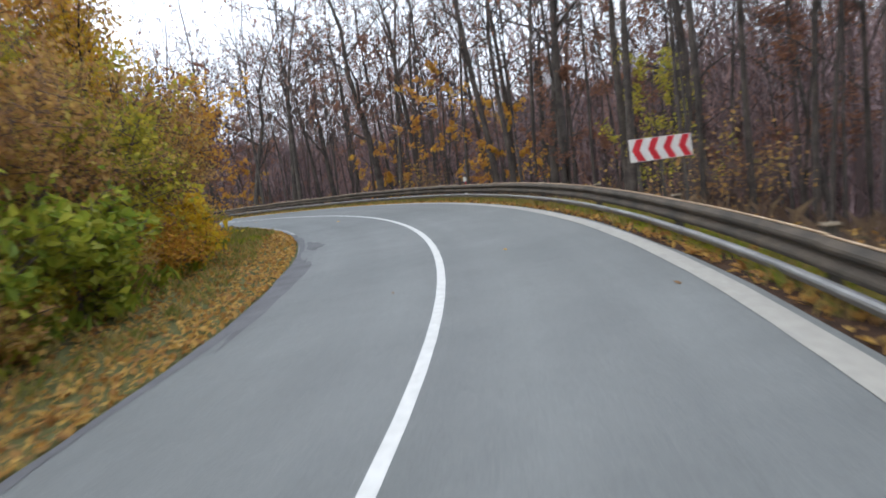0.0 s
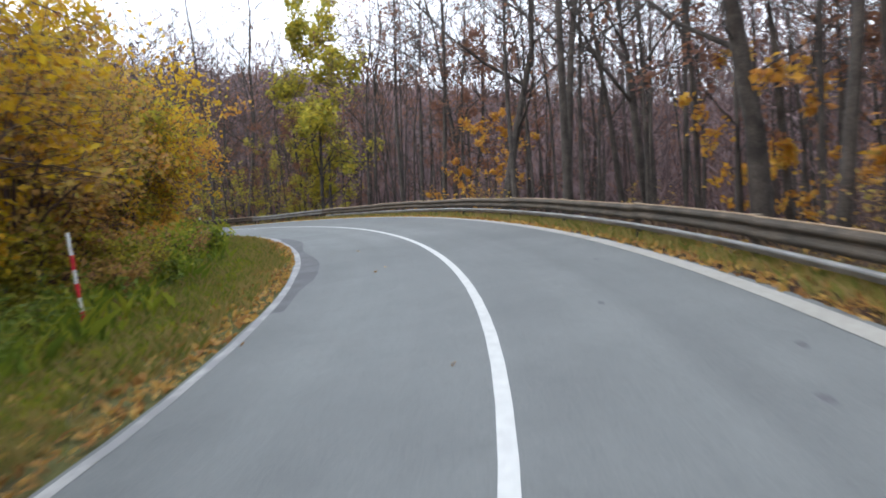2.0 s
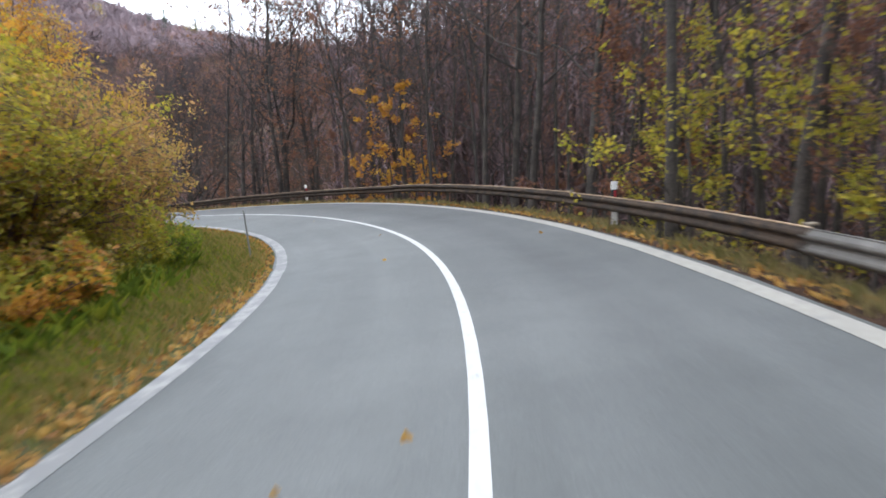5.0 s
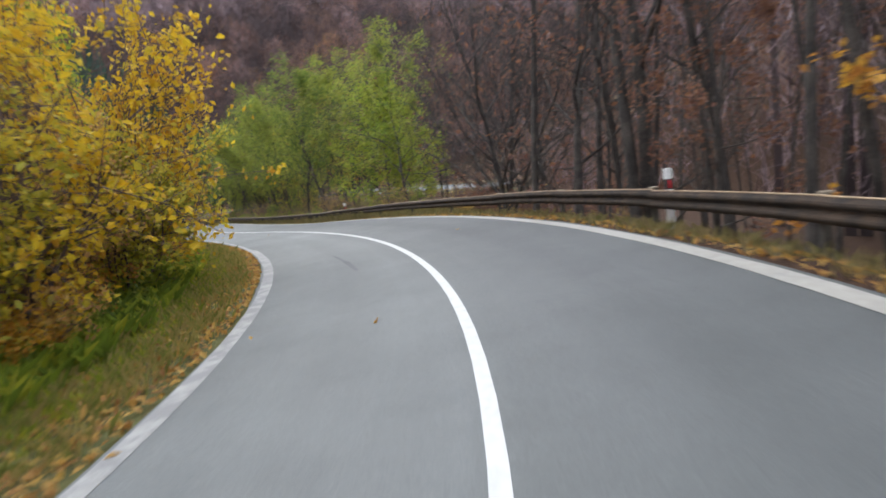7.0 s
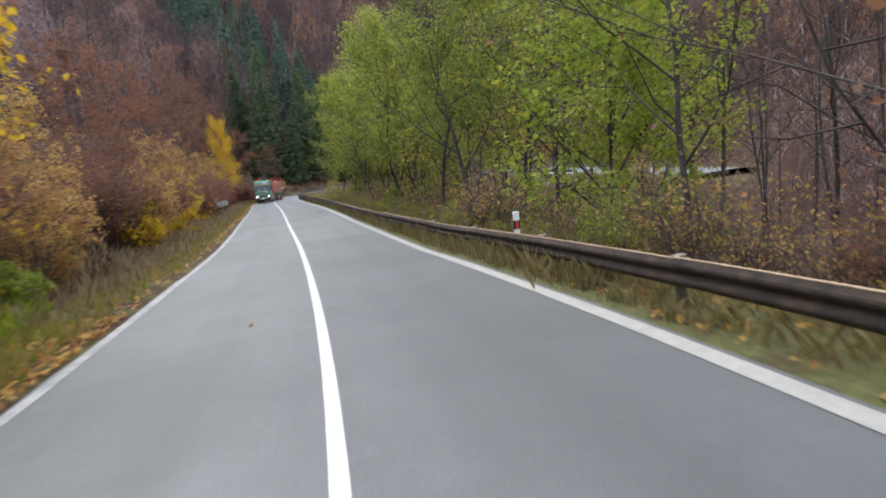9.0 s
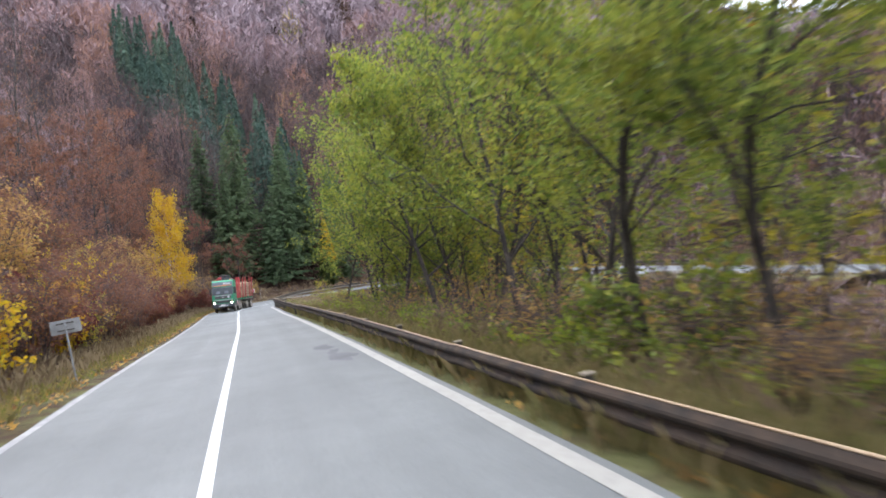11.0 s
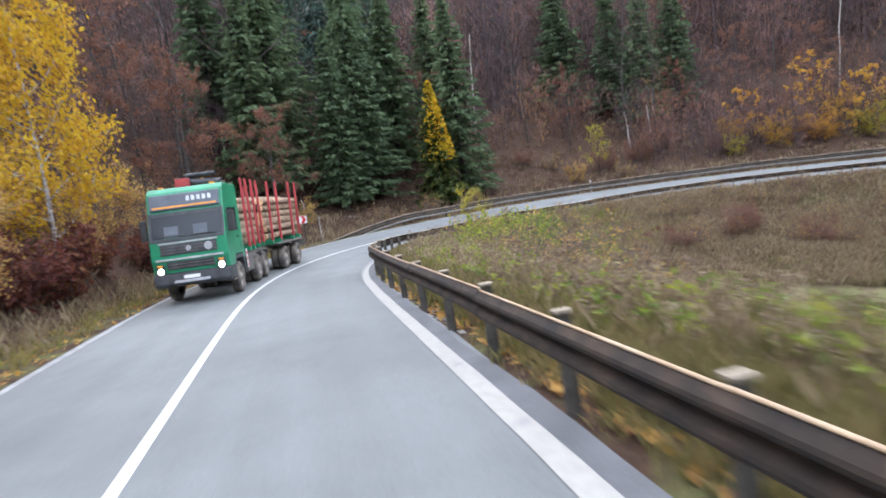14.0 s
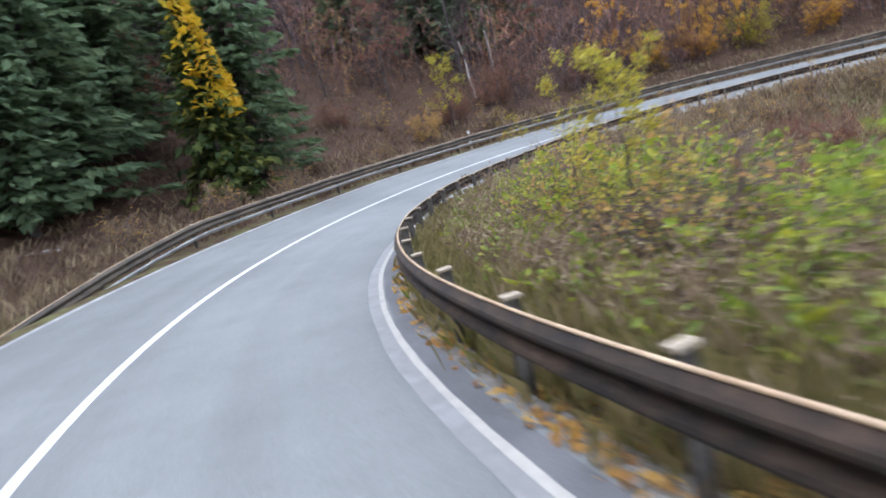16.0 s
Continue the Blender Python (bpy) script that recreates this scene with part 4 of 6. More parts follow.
def plant_far_woods():
    rng = np.random.default_rng(41)

    def keep(x, y, s, o):
        d = np.abs(o)
        left = (o < 0) & (d > np.where(s < 118, 15, 20))
        left &= ~((s > 224) & (s < 306) & (d < 27))
        right = (o > 0) & (d > 22) & ((s < 122) | (s > 300))
        return (left | right) & (d < 230) & ~((spruce_belt(x, y) > 0.5) & (d < 230) & (s > 150))

    x, y, z, s, o = scatter(8200, -420, 140, -330, 260, rng, keep)
    h = rng.uniform(11, 18, len(x))
    wall = (o > 0) & (s < 122)
    h = np.where(wall, h + np.interp(s, [5, 30, 60, 82, 92, 110], [9, 13, 13, 15, 21, 22]), h)
    tn = np.clip(0.33 + 0.13 * ripple(x, y, 0.03) + rng.normal(size=len(x)) * 0.10, 0.1, 0.72)
    odd = rng.uniform(size=len(x))
    tn = np.where(odd > 0.985, 0.9, tn)
    tn = np.where(s < 125, np.where(odd < 0.16, 0.55, np.clip(tn - 0.12, 0.10, 0.27)), tn)
    slope = (o < 0) & (s > 222) & (np.abs(o) < 85)
    tn = np.where(slope, np.where(odd < 0.68, rng.uniform(0, 0.08, len(x)), np.clip(tn + 0.2, 0.5, 0.7)), tn)
    sprays = np.interp(np.abs(o), [20, 50, 90, 140], [300, 280, 210, 150]) * np.where(wall | ((o < 0) & (s > 118) & (np.abs(o) < 120)), 1.9, 1.0)
    long = np.interp(np.abs(o), [20, 50, 90, 140], [0.6, 0.65, 0.9, 1.1])
    slim = np.interp(np.abs(o), [20, 50, 90, 140], [0.04, 0.05, 0.10, 0.16]) * np.where(wall, 0.58, 1.0)
    P = np.stack([x, y, z, h, h * 0.25, tn, sprays, long, slim], -1)
    xs, ys, zs, _, os = scatter(2600, -270, -140, -160, -10, rng, lambda x, y, s, o: (o < 0) & (np.abs(o) > 27) & (np.abs(o) < 95) & (s > 240) & (spruce_belt(x, y) < 0.5))
    hs, ks = rng.uniform(10, 17, len(xs)), len(xs)
    far_wood("slope_wood", "dark red-brown leafless wood on the slope", np.stack([xs, ys, zs, hs, hs * 0.24, np.where(rng.uniform(size=ks) < 0.8, rng.uniform(0, 0.06, ks), 0.62), np.full(ks, 330.0), np.full(ks, 0.6), np.full(ks, 0.045)], -1).tolist(), M_FARWOOD, rng)
    high = (o < 0) & (np.abs(o) > 105) & (s > 150)
    x2, y2, z2, s2, o2 = scatter(5200, -420, -90, -330, 20, rng, lambda x, y, s, o: (o < 0) & (np.abs(o) > 105) & (np.abs(o) < 235) & (s > 150))
    h2 = rng.uniform(11, 17, len(x2))
    t2 = np.clip(0.32 + 0.16 * ripple(x2, y2, 0.04) + rng.normal(size=len(x2)) * 0.09, 0.1, 0.7)
    k2 = len(x2)
    dark = (ripple(x2, y2, 0.055) > 0.52) & (rng.uniform(size=k2) < 0.55)
    gold = rng.uniform(size=k2) > 0.985
    Q = np.stack([x2, y2, z2, h2, h2 * 0.27, np.where(gold, 0.9, t2), np.full(k2, 170.0), np.full(k2, 1.0), np.full(k2, 0.15)], -1)
    far_wood("upper_thicket", "lilac-brown and russet beech crowns filling the mountainside", Q[~dark].tolist(), M_HAZEWOOD, rng)
    Q[:, 3], Q[:, 4], Q[:, 5], Q[:, 6], Q[:, 7], Q[:, 8] = h2 * 1.25, h2 * 0.2, 0.5, 300, 0.5, 0.26
    far_wood("scattered_spruces", "dark spruces scattered through the beech wood", Q[dark].tolist(), M_FARSPRUCE, rng, True)
    far_wood("autumn_wood", "leafless purple-brown and russet wood on the slopes", P[~high].tolist(), M_FARWOOD, rng)
    far_wood("upper_wood", "leafless lilac-grey beech wood high on the mountainside", P[high].tolist(), M_HAZEWOOD, rng)
    x, y, z, s, o = scatter(3600, -900, 400, -800, 600, rng, lambda x, y, s, o: (np.abs(o) > 220) & (np.abs(o) < 620) & ((x < -60) | (y < -40) | (np.abs(o) < 420)))
    h = rng.uniform(13, 20, len(x))
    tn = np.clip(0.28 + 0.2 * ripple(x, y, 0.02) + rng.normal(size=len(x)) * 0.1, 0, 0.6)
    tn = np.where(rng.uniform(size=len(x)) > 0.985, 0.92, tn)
    far_wood("distant_wood", "hazy purple-brown wood on the far mountainside", list(zip(x, y, z, h, h * 0.42, tn, np.full(len(x), 60), np.full(len(x), 1.5), np.full(len(x), 0.30))), M_HAZEWOOD, rng)
    x, y, z, s, o = scatter(9000, -420, -20, -330, 60, rng, lambda x, y, s, o: (o < 0) & (np.abs(o) > 24) & (np.abs(o) < 260) & (s > 150) & (spruce_belt(x, y) > 0.5))
    k = rng.permutation(len(x))[:420]
    x, y, z = x[k], y[k], z[k]
    h = rng.uniform(13, 21, len(x))
    far_wood("spruce_wood", "dark green spruce wood climbing the slope", list(zip(x, y, z, h, h * 0.17, rng.uniform(0.1, 0.8, len(x)), np.full(len(x), 900), np.full(len(x), 0.40), np.full(len(x), 0.28))), M_FARSPRUCE, rng, True)


    # thicket of saplings and brush under the trees across the ravine and up the slope
    n = 4200
    q, w = rng.uniform(196, 312, n), -11.5 - 60 * rng.uniform(0, 1, n) ** 1.3
    P = on_road(q, w)
    s, o = nearest(P[:, 0], P[:, 1])
    m = (np.abs(o) > np.where((s > 224) & (s < 262), 19, 11)) & (o < 0) & ((P[:, 0] < -150) | (P[:, 1] < -55))
    P, q = P[m], q[m]
    h = rng.uniform(2.0, 7.0, len(P))
    tn = np.where(rng.uniform(size=len(P)) < 0.72, rng.uniform(0, 0.05, len(P)), np.clip(0.58 + 0.15 * ripple(P[:, 0], P[:, 1], 0.09), 0.48, 0.75))
    far_wood("hillside_thicket", "red-brown thicket of saplings on the slope", list(zip(P[:, 0], P[:, 1], ground_z(P[:, 0], P[:, 1]), h, h * 0.38, tn, np.full(len(P), 130), np.full(len(P), 0.7), np.full(len(P), 0.04))), M_FARWOOD, rng)


plant_far_woods()

# ---- near trees and bushes: a few grown kinds, set out along the road ----
BARE = [make_tree("tall slender leafless tree with grey-brown bark", "bare tree", 100 + i, h, r, 16, M_L_RUST, n, 0.085, group="bare roadside trees", name="bare_tree", first=f, twigs=7, subs=5, crown=c)
        for i, (h, r, f, c, n) in enumerate([(16, 0.09, 0.28, 0.27, 350), (18, 0.11, 0.33, 0.26, 120), (14, 0.075, 0.22, 0.28, 700), (17, 0.13, 0.28, 0.32, 240)])]
POLE = [make_tree("straight thin pole-like tree with bare stem", "young tree", 190 + i, h, r, 11, M_L_RUST, 260, 0.085, group="pole trees", name="pole_tree", first=0.42, crown=0.17, subs=4, twigs=6, lean=0.018)
        for i, (h, r) in enumerate(((16, 0.07), (14, 0.055)))]
RUSSET = [make_tree("young beech with withered russet leaves", "beech tree", 120 + i, h, 0.09, 14, M_L_RUST, 2900, 0.085, group="russet beeches", name="beech", first=0.15, rise=0.35, crown=0.36)
          for i, h in enumerate((8.0, 11.0))]
ORANGE = [make_tree("young beech with orange leaves on level boughs", "beech tree", 130 + i, h, 0.06, 13, M_L_ORANGE, 1700, 0.12, group="orange beeches", name="beech", first=0.15, rise=0.18, crown=0.42, loose=0.07)
          for i, h in enumerate((6.0, 8.5))]
ROBINIA = [make_tree("green-leaved robinia with dark forked trunk", "robinia", 140 + i, h, 0.095, 19, M_L_GREEN, 6800, 0.085, group="green robinias", name="robinia", first=0.20, crown=0.38, lean=0.07, loose=0.2)
           for i, h in enumerate((9.0, 11.0, 8.0))]
OLIVE = [make_tree("young tree thinly hung with yellow-green leaves", "tree", 150 + i, h, 0.07, 13, M_L_OLIVE, 1900, 0.088, group="yellow-green saplings", first=0.15, crown=0.40)
         for i, h in enumerate((6.5, 9.0))]
ASPEN = [make_tree("tall aspen with fluttering yellow-green crown", "tree", 156, 17.0, 0.16, 18, M_L_OLIVE, 9000, 0.17, first=0.22, crown=0.26, loose=0.25)]
HEDGE_TREE = [make_tree(lb, "hedge tree", 180 + i, h, 0.06, 22, mt, n, 0.095, group="slim hedge trees", name="hedge_tree", first=0.08, crown=0.24, subs=4, twigs=5, rise=1.0, loose=0.22)
              for i, (lb, h, mt, n) in enumerate((("slim hedge tree with orange-brown leaves", 8.4, M_L_ORANGE, 3000), ("slim hedge tree with brown withered leaves", 9.0, M_L_BROWN, 2400), ("slim hedge tree with golden leaves", 7.8, M_L_YELLOW, 2600)))]
WILLOW = [make_tree("full yellow-green sallow tree above the hedge", "tree", 157, 8.6, 0.11, 20, M_L_LIME, 8500, 0.10, first=0.10, crown=0.36, loose=0.22, name="sallow")]
FANNED = [make_tree("wide leafless hornbeam with many rising stems", "tree", 158, 9.0, 0.12, 22, M_L_RUST, 260, 0.12, first=0.04, crown=0.75, subs=6, twigs=8, rise=1.1)]
OAK = [make_tree("leafless oak with thick dark trunk and twisting limbs", "oak tree", 170 + i, h, 0.21, 13, M_L_RUST, 500, 0.12, group="bare oaks", first=f, crown=0.46, subs=6, twigs=6, rise=0.9, lean=0.06, name="oak") for i, (h, f) in enumerate(((17, 0.22), (15, 0.32)))]
BIRCH = [make_tree("birch with hanging golden yellow crown and pale trunk", "tree", 160, 12.5, 0.13, 24, M_L_YELLOW, 12000, 0.13, bark=M_BIRCHBARK, first=0.08, crown=0.27, rise=0.45, loose=0.36)]
B_OLIVE = [make_bush("dense hedge bush with yellow-green leaves", 200 + i, 4.6, 4.4, 26, M_L_OLIVE, 7200, 0.078, "hedge bushes") for i in range(2)]
B_BROWN = [make_bush("tangled brown bush with withered leaves", 210 + i, 4.2, 4.2, 30, M_L_BROWN, 7000, 0.070, "hedge bushes") for i in range(2)]
B_GOLD = [make_bush("tall hazel bush with golden yellow leaves", 220 + i, 6.2, 4.2, 26, M_L_YELLOW, 4600, 0.09, "hedge bushes") for i in range(2)]
B_ORANGE = [make_bush("bush with orange-brown autumn leaves", 230 + i, 4.4, 4.2, 26, M_L_ORANGE, 7000, 0.074, "hedge bushes") for i in range(1)]
B_RUST = [make_bush("russet brown bush losing its leaves", 235 + i, 4.6, 4.4, 28, M_L_RUST, 5600, 0.075, "hedge bushes") for i in range(2)]
B_TWIG = [make_bush("leafless brown thicket of thin stems", 260 + i, 3.2, 3.6, 40, M_L_BROWN, 700, 0.09, "bare thickets", name="thicket", low=0.0, twigs=6, category="thicket") for i in range(2)]
B_GREEN = [make_bush("low green bramble bush", 240 + i, 1.6, 2.6, 22, M_L_LIME, 2200, 0.10, "low bushes", low=0.0) for i in range(2)]
B_YELLOW = [make_bush("small bush with clear yellow leaves", 245, 1.9, 2.0, 18, M_L_YELLOW, 1500, 0.11, "low bushes", low=0.0)]
B_SUCKER = [make_bush("green robinia suckers among dry weeds", 247, 2.3, 3.4, 20, M_L_GREEN, 1250, 0.10, "green suckers", name="sapling", low=0.05, category="sapling"), make_bush("yellow-green robinia suckers among dry weeds", 248, 2.0, 3.0, 18, M_L_LIME, 1050, 0.10, "green suckers", name="sapling", low=0.05, category="sapling")]
B_FOOT = [make_bush(lb, 270 + i, 1.5, 2.6, 22, mt, 2400, 0.085, "low bushes", name="bramble", low=0.0, category="bramble") for i, (lb, mt) in enumerate((("low straggling bush with brown leaves", M_L_BROWN), ("low straggling bush with orange leaves", M_L_ORANGE), ("low straggling bush with yellow-green leaves", M_L_OLIVE)))]
B_CRIMSON = [make_bush("low crimson-leaved dogwood bush", 250, 2.4, 3.0, 24, M_L_CRIMSON, 2400, 0.11, "low bushes", low=0.0)]
SPRUCE = [make_spruce("tall dark green spruce with drooping boughs", 300 + i, h, w, group="dark spruces", bare=b, density=1.25) for i, (h, w, b) in enumerate([(19, 8.2, 0.05), (17, 7.0, 0.09)])]
LARCH = [make_spruce("narrow larch with golden yellow top and green skirt", 310, 11.0, 4.6, M_LARCH, bare=0.06, name="larch")]


def gild(root):
    """Golden sprays over the larch's top and one flank."""
    rng = np.random.default_rng(5)
    n = 1100
    u = 1 - rng.uniform(0, 1, n) ** 1.5 * 0.62
    a = rng.normal(size=n) * 0.9 + 2.2
    r = 2.3 * (1 - u) ** 0.8 * rng.uniform(0.7, 1.08, n) + 0.1
    c = np.stack([r * np.cos(a), r * np.sin(a), u * 11.0 - 0.2], -1)
    part("golden_sprays", leaf_mesh("golden_sprays", c, 0.26, rng, M_L_YELLOW, 0.4, 1.7), None, root, "golden yellow twigs")


gild(LARCH[0])


def row(kinds, s0, s1, step, o, spread, rng, size=(0.85, 1.15), tilt=2.0, skip=None):
    s = s0
    while s < s1:
        k = kinds[rng.integers(len(kinds))]
        q = s + rng.uniform(-0.45, 0.45) * step
        w = o + rng.uniform(-spread, spread)
        if not (skip and skip(q, w)):
            p = on_road([q], [w])[0]
            n_s, n_o = nearest(np.array([p[0]]), np.array([p[1]]))
            if abs(n_o[0]) > 5.0:
                stand(k, q, w, rng.uniform(0, 360), rng.uniform(*size), rng.uniform(0.92, 1.12), rng.normal(size=2) * tilt)
        s += step


def plant():
    rng = np.random.default_rng(7)
    # wood below the bend, outside the guardrail
    for o, step, sp in ((6.8, 3.6, 0.9), (9.8, 3.2, 1.5), (14, 3.4, 2.5), (20, 4.4, 3.0)):
        row(BARE, -12 if o < 12 else -18, 110, step, o, sp, rng, (1.1, 1.5), 2.2, lambda q, w: 62 < q < 71 and w < 10.6)
    row(BARE, -20, 108, 4.4, 27, 3.0, rng, (1.1, 1.5), 2.2)
    row(BARE, -20, 106, 5.0, 34, 3.5, rng, (1.2, 1.6), 2.2)
    for o, sp in ((8.0, 1.0), (12.0, 1.6), (17.0, 2.2)):
        row(POLE, -10, 109, 2.3, o, sp, rng, (1.0, 1.35), 1.6, lambda q, w: 63 < q < 71 and w < 10.6)
    row(RUSSET, -8, 112, 15, 8.5, 2.0, rng, (0.7, 1.1), 3)
    row(RUSSET, -8, 112, 12, 13.0, 3.0, rng, (0.9, 1.4), 3)
    row(B_TWIG, -8, 118, 6.0, 9.0, 2.5, rng, (0.7, 1.0))
    for s, o, k in ((27, 8.0, ORANGE[0]), (31, 7.5, ORANGE[1]), (38, 8.5, ORANGE[0]), (52, 8.0, ORANGE[0]), (93.7, 6.6, ORANGE[1]), (95.5, 8.4, ORANGE[0]), (19, 9.4, OLIVE[0]), (70.5, 8.4, OLIVE[0]), (73, 7.2, OLIVE[1]), (75.5, 8.4, OLIVE[0]), (77.5, 7.0, OLIVE[1]), (79.5, 8.2, OLIVE[0])):
        stand(k, s, o, s * 37 % 360, 0.95)
    for k, (s, o) in enumerate(((4, 8.2), (21.5, 7.4), (36.5, 7.2), (43, 8.6), (50, 7.0), (104, 7.6), (109, 8.6))):
        stand(OAK[k % 2], s, o, k * 77, 0.95 + 0.1 * (k % 3), 1.0, (k % 3 - 1, k % 4 - 2))
    stand(ASPEN[0], 71.0, 11.2, 20, 1.25)
    stand(ASPEN[0], 75.5, 15.5, 120, 0.9)
    stand(FANNED[0], 113.6, 8.2, 0, 1.3)
    stand(FANNED[0], 117.0, 10.5, 130, 1.25)
    stand(FANNED[0], 119.5, 14.5, 250, 1.3)
    stand(FANNED[0], 112.0, 13.0, 60, 1.35)
    # hedge inside the bend
    row(B_ORANGE + B_BROWN + B_RUST + B_BROWN + B_OLIVE[:1], -12, 30, 2.1, -8.1, 0.5, rng, (1.0, 1.3))
    row(B_BROWN + B_ORANGE + B_OLIVE, -12, 22, 3.0, -11.2, 1.0, rng, (1.15, 1.5))
    row(B_BROWN + B_ORANGE + B_RUST, 22, 42, 3.2, -11.6, 0.9, rng, (0.9, 1.15))
    row(RUSSET + BARE, -6, 24, 2.4, -15.0, 2.0, rng, (0.9, 1.25), 3)
    row(B_BROWN + B_OLIVE + B_ORANGE + B_GOLD, 42, 62, 3.2, -11.4, 0.9, rng, (1.1, 1.35))
    row(B_BROWN + B_OLIVE + B_ORANGE + B_GOLD, 62, 70, 3.2, -11.4, 0.9, rng, (0.95, 1.2))
    row(B_BROWN + B_OLIVE + B_ORANGE + B_GOLD, 70, 112, 3.4, -11.2, 1.0, rng, (1.05, 1.35))
    row(B_ORANGE + B_BROWN + B_GOLD + B_OLIVE, 30, 43, 2.0, -8.1, 0.5, rng, (0.85, 1.15))
    row(B_GOLD + B_ORANGE + B_ORANGE + B_BROWN, 43, 58, 1.9, -7.9, 0.5, rng, (0.95, 1.2))
    row(B_GOLD[:1] + B_ORANGE + B_BROWN + B_RUST[:1] + B_OLIVE, 58, 72, 2.0, -7.9, 0.5, rng, (0.85, 1.1))
    row(B_OLIVE + B_BROWN + B_GOLD[:1] + B_BROWN, 72, 96, 2.0, -7.7, 0.5, rng, (0.85, 1.08))
    row(B_BROWN + B_ORANGE + B_GOLD + B_OLIVE + B_RUST, 96, 126, 2.2, -6.9, 0.6, rng, (0.95, 1.25))
    for s, o, z in ((111, -10.5, 0.95), (115.5, -9.6, 1.0), (119.5, -8.9, 0.95), (123.5, -9.4, 0.8)):
        stand(WILLOW[0], s, o, s * 47 % 360, z)
    row(B_GREEN, 40, 126, 7.0, -5.8, 0.35, rng, (0.5, 0.8))
    row(B_FOOT + B_TWIG, 66, 120, 2.6, 5.6, 0.5, rng, (0.25, 0.45))
    row(B_FOOT, -10, 28, 1.4, -6.5, 0.4, rng, (0.6, 1.0))
    row(B_FOOT, 28, 35, 1.7, -7.2, 0.3, rng, (0.8, 1.0))
    row(B_FOOT, 35, 126, 1.25, -6.6, 0.5, rng, (0.55, 1.0))
    stand(B_GREEN[0], 9.5, -6.3, 0, 1.35)
    stand(B_GREEN[1], 7.0, -6.6, 50, 1.5)
    stand(B_YELLOW[0], 16.0, -6.0, 0, 1.0)
    stand(B_YELLOW[0], 17.4, -6.3, 80, 0.8)
    row(BARE + RUSSET, -10, 122, 8, -17, 3.5, rng, (0.7, 0.95))
    row(HEDGE_TREE, -8, 38, 1.9, -9.2, 1.0, rng, (0.85, 1.1), 3)
    row(HEDGE_TREE[:2], -8, 32, 2.4, -12.5, 1.2, rng, (0.9, 1.15), 3)
    row(HEDGE_TREE, 44, 58, 2.6, -9.4, 0.7, rng, (0.7, 0.85), 3)
    row(HEDGE_TREE, 92, 125, 2.0, -8.8, 0.9, rng, (0.8, 1.0), 3)
    # straight: russet slope uphill, robinias downhill
    row(B_RUST + B_BROWN, 126, 150, 2.2, -7.4, 0.8, rng, (0.75, 1.1))
    row(B_RUST + B_CRIMSON + B_RUST + B_TWIG, 150, 205, 2.2, -7.4, 0.8, rng, (0.75, 1.15))
    row(B_YELLOW, 138, 176, 11, -6.4, 0.5, rng, (0.9, 1.3))
    for k, (s, o, z) in enumerate(((146.5, -6.9, 0.6), (150, -7.3, 0.75), (153.5, -7.0, 0.65), (157, -7.5, 0.7), (168.5, -7.2, 0.65), (171.5, -6.9, 0.6), (174.5, -7.4, 0.7), (181, -7.2, 0.55))):
        stand((B_GOLD[0], B_ORANGE[0], B_OLIVE[0])[k % 3], s, o, k * 97, z)
    row(RUSSET + B_RUST + B_BROWN, 124, 222, 3.0, -11.0, 1.6, rng, (0.9, 1.25))
    row(RUSSET + BARE, 124, 232, 3.6, -16, 2.5, rng, (0.9, 1.2))
    row(B_CRIMSON, 192, 226, 2.4, -7.0, 0.9, rng, (0.8, 1.2))
    row(B_TWIG + B_BROWN, 200, 230, 3.0, -8.6, 1.2, rng, (0.7, 1.0))
    stand(BIRCH[0], 215.6, -7.4, 0, 0.74, 1.35)
    for s, o, z in ((124, 8, 1.0), (130, 9.5, 1.15), (136.5, 9.0, 1.15), (134, 13, 1.2)):
        stand(WILLOW[0] if s in (130, 134) else ROBINIA[int(s) % 3], s, o, s * 53 % 360, z)
    row(ROBINIA, 139, 186, 3.6, 7.6, 1.1, rng, (0.95, 1.25), 5)
    row(ROBINIA + OLIVE, 138, 183, 4.2, 11.5, 1.8, rng, (1.0, 1.3), 5)
    row(ROBINIA + OLIVE + BARE, 124, 168, 6.5, 17, 2.5, rng, (0.8, 1.1), 5)
    row(ROBINIA + OLIVE + BARE, 166, 184, 2.4, 15.0, 2.2, rng, (0.8, 1.1), 5)
    row(ROBINIA, 166, 182, 3.4, 9.6, 1.0, rng, (0.8, 1.0), 5)
    row(B_TWIG + B_RUST, 106, 124, 2.0, 9.4, 2.2, rng, (0.45, 0.75))
    row(B_TWIG + B_SUCKER, 122, 190, 2.8, 6.8, 0.6, rng, (0.4, 0.8))
    row(B_SUCKER, 124, 174, 2.4, 9.0, 1.6, rng, (0.8, 1.3))
    row(B_TWIG, 122, 168, 2.4, 10.0, 2.4, rng, (0.7, 1.1))
    row(B_TWIG + B_SUCKER, 166, 184, 2.0, 10.5, 2.2, rng, (0.6, 0.95))
    # undergrowth that fills the gaps between the robinias
    row(B_SUCKER + B_TWIG + B_BROWN, 164, 181, 1.9, 13.2, 1.4, np.random.default_rng(71), (1.0, 1.4))
    row(POLE[:2] + BARE, 160, 181, 2.1, 12.4, 1.8, np.random.default_rng(72), (0.6, 0.8))
    row(BARE, 138, 186, 4.2, 10.5, 2.5, rng, (0.5, 0.75), 5)
    row(BARE + BARE + OLIVE + RUSSET, 118, 156, 3.2, 22, 3.0, rng, (0.8, 1.15))
    row(BARE + BARE + RUSSET, 118, 150, 3.4, 29, 3.5, rng, (0.9, 1.2))
